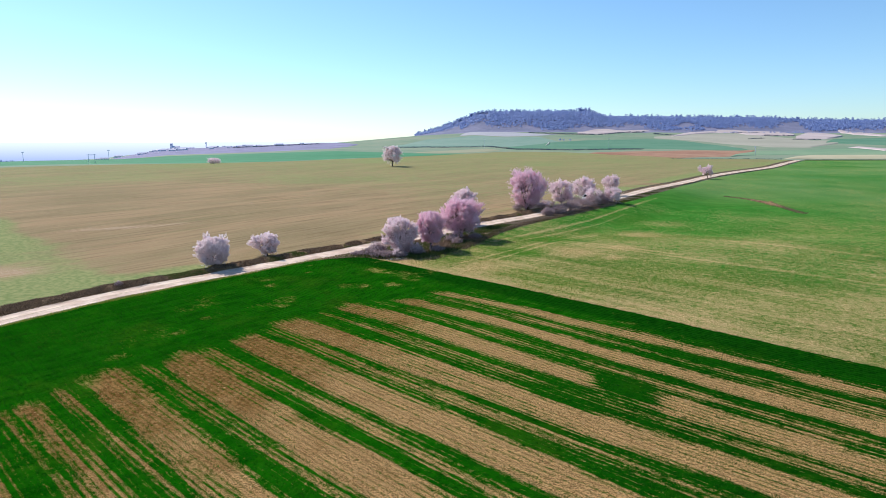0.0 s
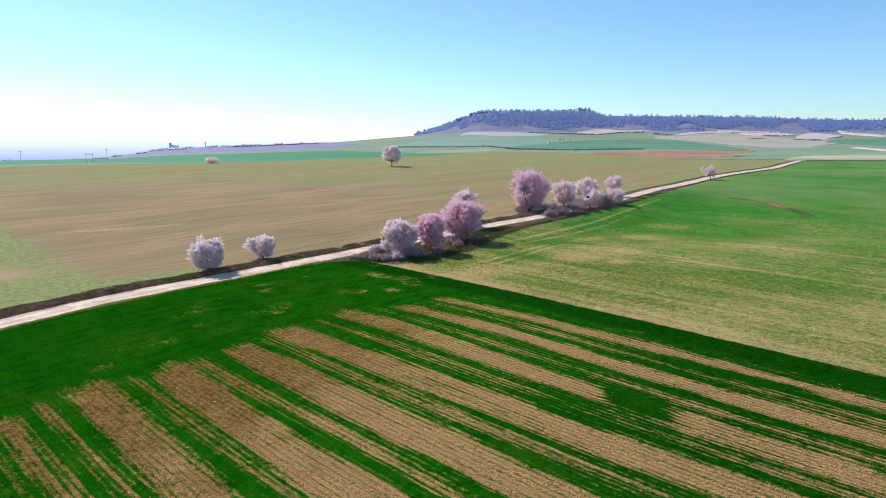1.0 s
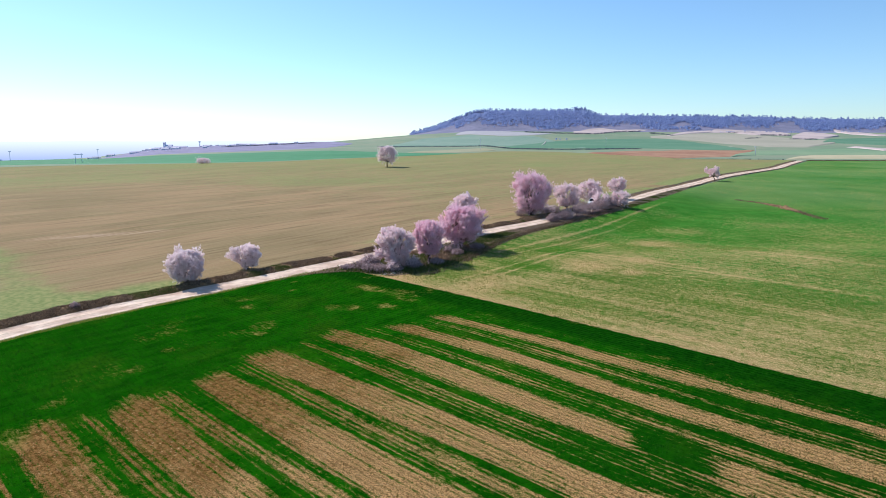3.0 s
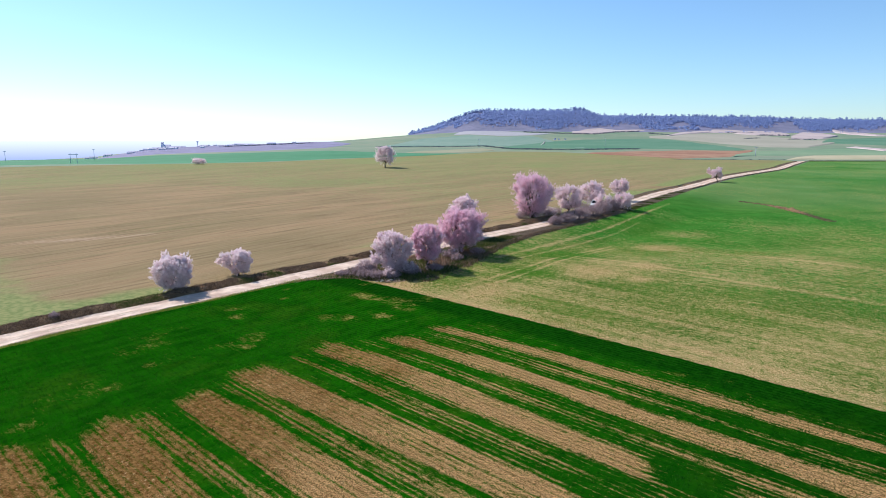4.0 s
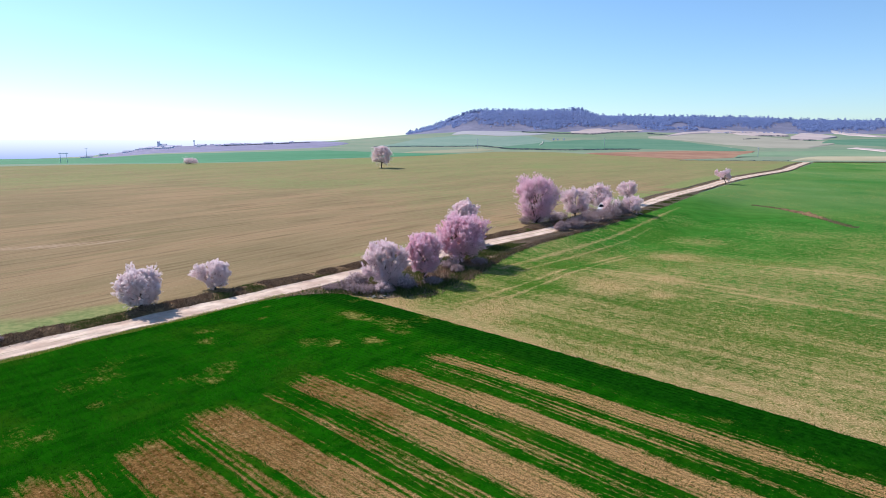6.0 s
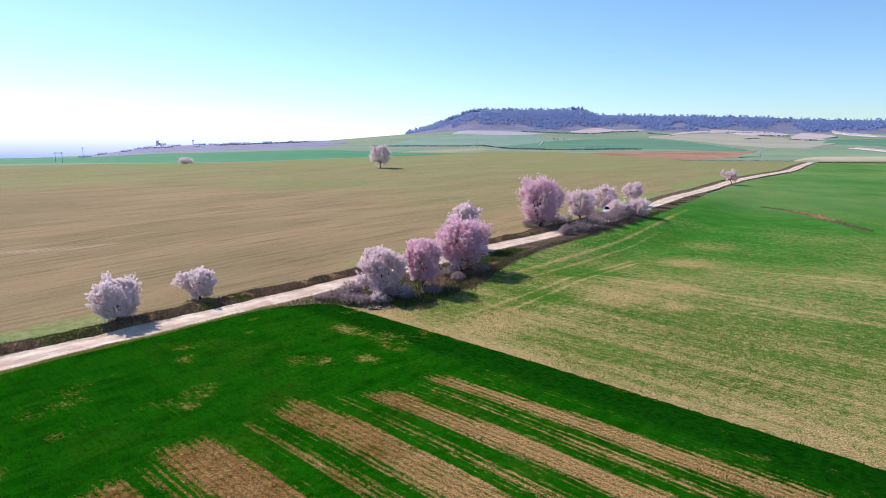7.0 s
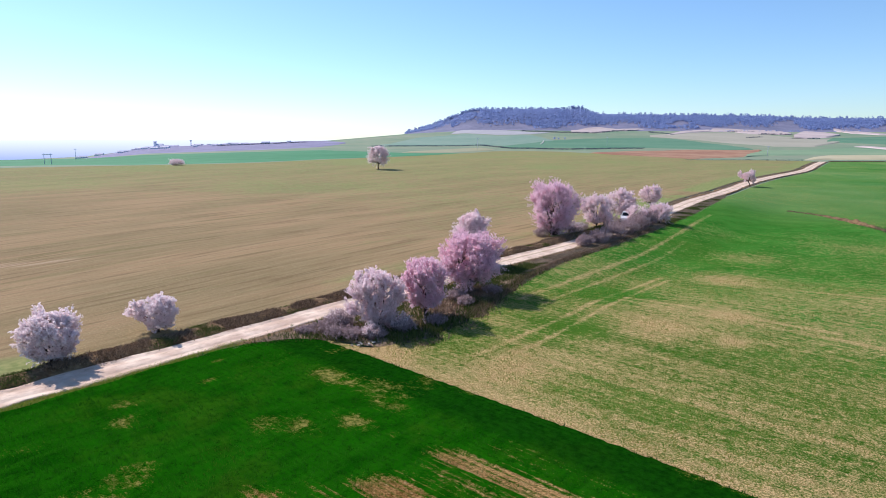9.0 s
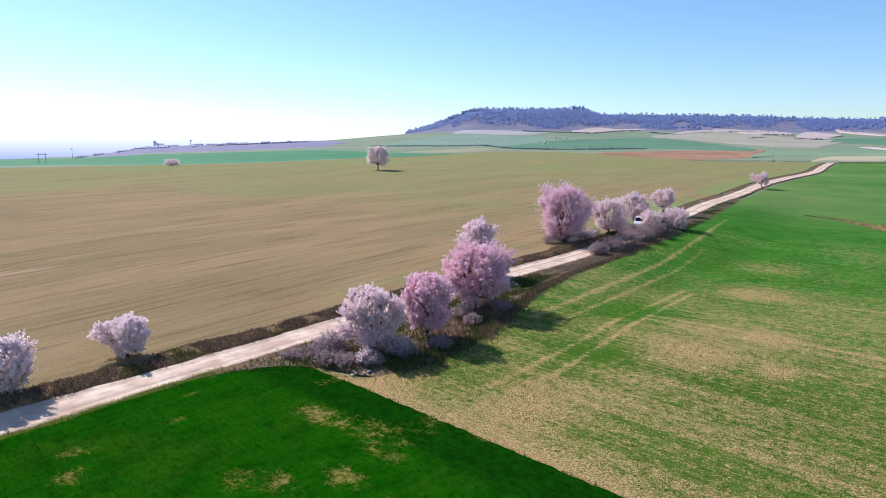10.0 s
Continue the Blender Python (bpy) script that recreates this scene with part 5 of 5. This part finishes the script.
clumps("pine_wood", 1.95 + th * d, d - 1.2, rng.uniform(4.2, 6.0, len(th)), rng.uniform(4.2, 7.0, len(th)), PINE, "pine wood tinted haze blue, covering a flat-topped hill", "wood", 6)
th = np.concatenate((rng.uniform(-0.07, 0.74, 330), rng.uniform(-0.068, 0.035, 90), rng.uniform(0.03, 0.2, 60), 0.19 + rng.normal(size=14) * 0.006))
d = rng.uniform(1628, 1650, len(th))
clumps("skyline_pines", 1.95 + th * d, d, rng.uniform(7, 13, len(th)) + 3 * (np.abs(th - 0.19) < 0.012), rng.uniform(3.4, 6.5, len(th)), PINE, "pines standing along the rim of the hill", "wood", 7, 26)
HEDGES = ((-0.12, 0.0, 650, 645, 150), (0.0, 0.045, 645, 668, 60), (0.045, 0.085, 668, 566, 90), (0.085, 0.17, 566, 536, 170), (0.17, 0.285, 536, 562, 200), (0.106, 0.173, 1251, 1172, 120), (0.173, 0.216, 1172, 1150, 90), (0.216, 0.285, 1150, 1370, 110),
          (0.328, 0.50, 297, 320, 130), (0.42, 0.46, 1268, 1272, 60), (0.465, 0.512, 1130, 1118, 80), (0.512, 0.555, 936, 938, 70), (0.445, 0.47, 950, 985, 40), (0.30, 0.335, 1210, 1095, 60), (-0.36, -0.22, 1090, 1100, 260))
th = np.concatenate([rng.uniform(a, b, n) for a, b, _, _, n in HEDGES])
d = np.concatenate([np.interp(th[sum(h[4] for h in HEDGES[:i]):sum(h[4] for h in HEDGES[:i + 1])], (a, b), (d0, d1)) + rng.normal(size=n) * 3 for i, (a, b, d0, d1, n) in enumerate(HEDGES)])
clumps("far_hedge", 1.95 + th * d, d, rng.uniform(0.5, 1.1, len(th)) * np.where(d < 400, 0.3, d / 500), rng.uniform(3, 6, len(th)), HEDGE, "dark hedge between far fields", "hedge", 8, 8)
th = np.concatenate((rng.uniform(-0.76, -0.715, 40), rng.uniform(-0.682, -0.655, 40), np.full(3, 0.16) + rng.normal(size=3) * 0.003, rng.uniform(0.4, 0.62, 40)))
d = np.concatenate((rng.uniform(560, 590, 40), rng.uniform(720, 760, 40), rng.uniform(890, 900, 3), rng.uniform(1285, 1300, 40)))
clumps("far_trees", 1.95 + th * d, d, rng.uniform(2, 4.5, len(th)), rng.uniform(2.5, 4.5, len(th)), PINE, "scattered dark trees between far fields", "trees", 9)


# ---- village on the plain ----
# Village colours are paled and blued to imitate haze over the plain.
WALL = two_tone("haze_tinted_render", (0.82, 0.82, 0.90), (0.92, 0.92, 0.97), 0.3, 2.0, 0.01)
ROOF = two_tone("haze_paled_clay_roof", (0.62, 0.58, 0.66), (0.74, 0.70, 0.78), 0.3, 3.0, 0.02)
DARK = Net("haze_paled_opening", 0.5, 0.3).color((0.30, 0.32, 0.40))


def box(x0, x1, y0, y1, z0, z1):
    bm = bmesh.new()
    bmesh.ops.create_cube(bm, size=1, matrix=Matrix.Translation(((x0 + x1) / 2, (y0 + y1) / 2, (z0 + z1) / 2)) @ Matrix.Diagonal((x1 - x0, y1 - y0, z1 - z0, 1)))
    return bm


def gable(w, d, z0, rise):
    bm = bmesh.new()
    v = [bm.verts.new(c) for c in ((-w, -d, z0), (w, -d, z0), (w, d, z0), (-w, d, z0), (-w, 0, z0 + rise), (w, 0, z0 + rise))]
    for f in ((0, 1, 5, 4), (2, 3, 4, 5), (0, 4, 3), (1, 2, 5), (0, 3, 2, 1)):
        bm.faces.new([v[i] for i in f])
    return bm


def house(w, d, h, label="pale rendered village house with a clay roof"):
    root = thing("house", (0, 0, 0), label, "house", "village houses")
    part("wall", box(-w, w, -d, d, -3, h), WALL, root, "", False)
    part("roof", gable(w + 0.4, d + 0.4, h, d * 0.5), ROOF, root, "clay tile roof", False)
    for k in range(3):
        part("window", box(-w * 0.6 + k * w * 0.6 - 0.5, -w * 0.6 + k * w * 0.6 + 0.5, -d - 0.06, -d + 0.1, h * 0.4, h * 0.4 + 0.9), DARK, root, "", False)
    return root


models = [house(3.2, 2.4, 2.0), house(4.6, 2.8, 2.4), house(6.5, 3.4, 2.1, "long pale farm building with a clay roof")]
rng = np.random.RandomState(11)
for k in range(48):
    th = rng.choice((-0.46, -0.43, -0.39, -0.35, -0.31, -0.52, -0.58), p=(0.28, 0.22, 0.14, 0.1, 0.08, 0.12, 0.06)) + rng.normal() * 0.03
    d = rng.uniform(1050, 1560)
    hx, hy = 1.95 + th * d, d
    m = pose(hx, hy, ground_z(hx, hy), 0, 0, rng.uniform(-40, 40))
    if k < 3:
        models[k].matrix_basis = m
    else:
        copy_thing(models[k % 3], m)


def church(x, y):
    root = thing("church", (x, y, ground_z(x, y)), "stone village church with a square tower", "church")
    part("nave", box(-4, 11, -4, 4, -2, 6), WALL, root, "", False)
    part("nave_roof", gable(8, 4.5, 6, 2.5), ROOF, root, "", False).location.x = 3.5
    part("tower", box(-9, -4, -2.6, 2.6, -2, 13), WALL, root, "square stone tower", False)
    part("tower_roof", gable(2.9, 2.9, 13, 1.5), ROOF, root, "", False).location.x = -6.5
    for k in (-8.2, -5.6):
        part("belfry_opening", box(k, k + 1.0, -2.75, -2.5, 9.5, 12), DARK, root, "", False)


church(1.95 - 0.452 * 1480, 1480)
silo = thing("water_tower", (1.95 - 0.401 * 1480, 1480, ground_z(1.95 - 0.401 * 1480, 1480)), "slender water tower above the village", "water tower")
bm = bmesh.new()
bmesh.ops.create_cone(bm, cap_ends=True, segments=12, radius1=1.2, radius2=1.0, depth=12, matrix=Matrix.Translation((0, 0, 5)))
part("shaft", bm, WALL, silo)
bm = bmesh.new()
bmesh.ops.create_cone(bm, cap_ends=True, segments=14, radius1=1.6, radius2=2.6, depth=3.2, matrix=Matrix.Translation((0, 0, 12)))
part("tank", bm, WALL, silo)

# ---- upright glowing sheet that stands in for the hazy plain at the horizon ----
HAZE = bpy.data.materials.new("haze_glow")
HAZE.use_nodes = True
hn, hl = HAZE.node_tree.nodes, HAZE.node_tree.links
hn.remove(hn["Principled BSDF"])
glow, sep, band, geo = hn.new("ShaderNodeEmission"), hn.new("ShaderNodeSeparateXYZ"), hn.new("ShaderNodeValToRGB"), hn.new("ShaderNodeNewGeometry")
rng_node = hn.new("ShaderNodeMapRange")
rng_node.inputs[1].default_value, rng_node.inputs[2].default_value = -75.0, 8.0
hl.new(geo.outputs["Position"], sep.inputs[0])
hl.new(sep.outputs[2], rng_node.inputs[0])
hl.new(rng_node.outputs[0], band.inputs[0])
# Haze painted as emission, bluer low down and whiter at the top.
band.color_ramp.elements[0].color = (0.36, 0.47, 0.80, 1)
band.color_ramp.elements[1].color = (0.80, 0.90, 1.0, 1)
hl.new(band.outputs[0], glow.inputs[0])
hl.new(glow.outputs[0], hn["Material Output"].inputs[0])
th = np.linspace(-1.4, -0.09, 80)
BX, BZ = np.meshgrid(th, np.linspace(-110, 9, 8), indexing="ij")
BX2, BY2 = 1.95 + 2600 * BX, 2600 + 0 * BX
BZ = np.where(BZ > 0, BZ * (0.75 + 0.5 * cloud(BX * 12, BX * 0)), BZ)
grid_object("backdrop", BX2, BY2, BZ, HAZE, "glowing sheet of pale blue haze for the far plain", "backdrop")
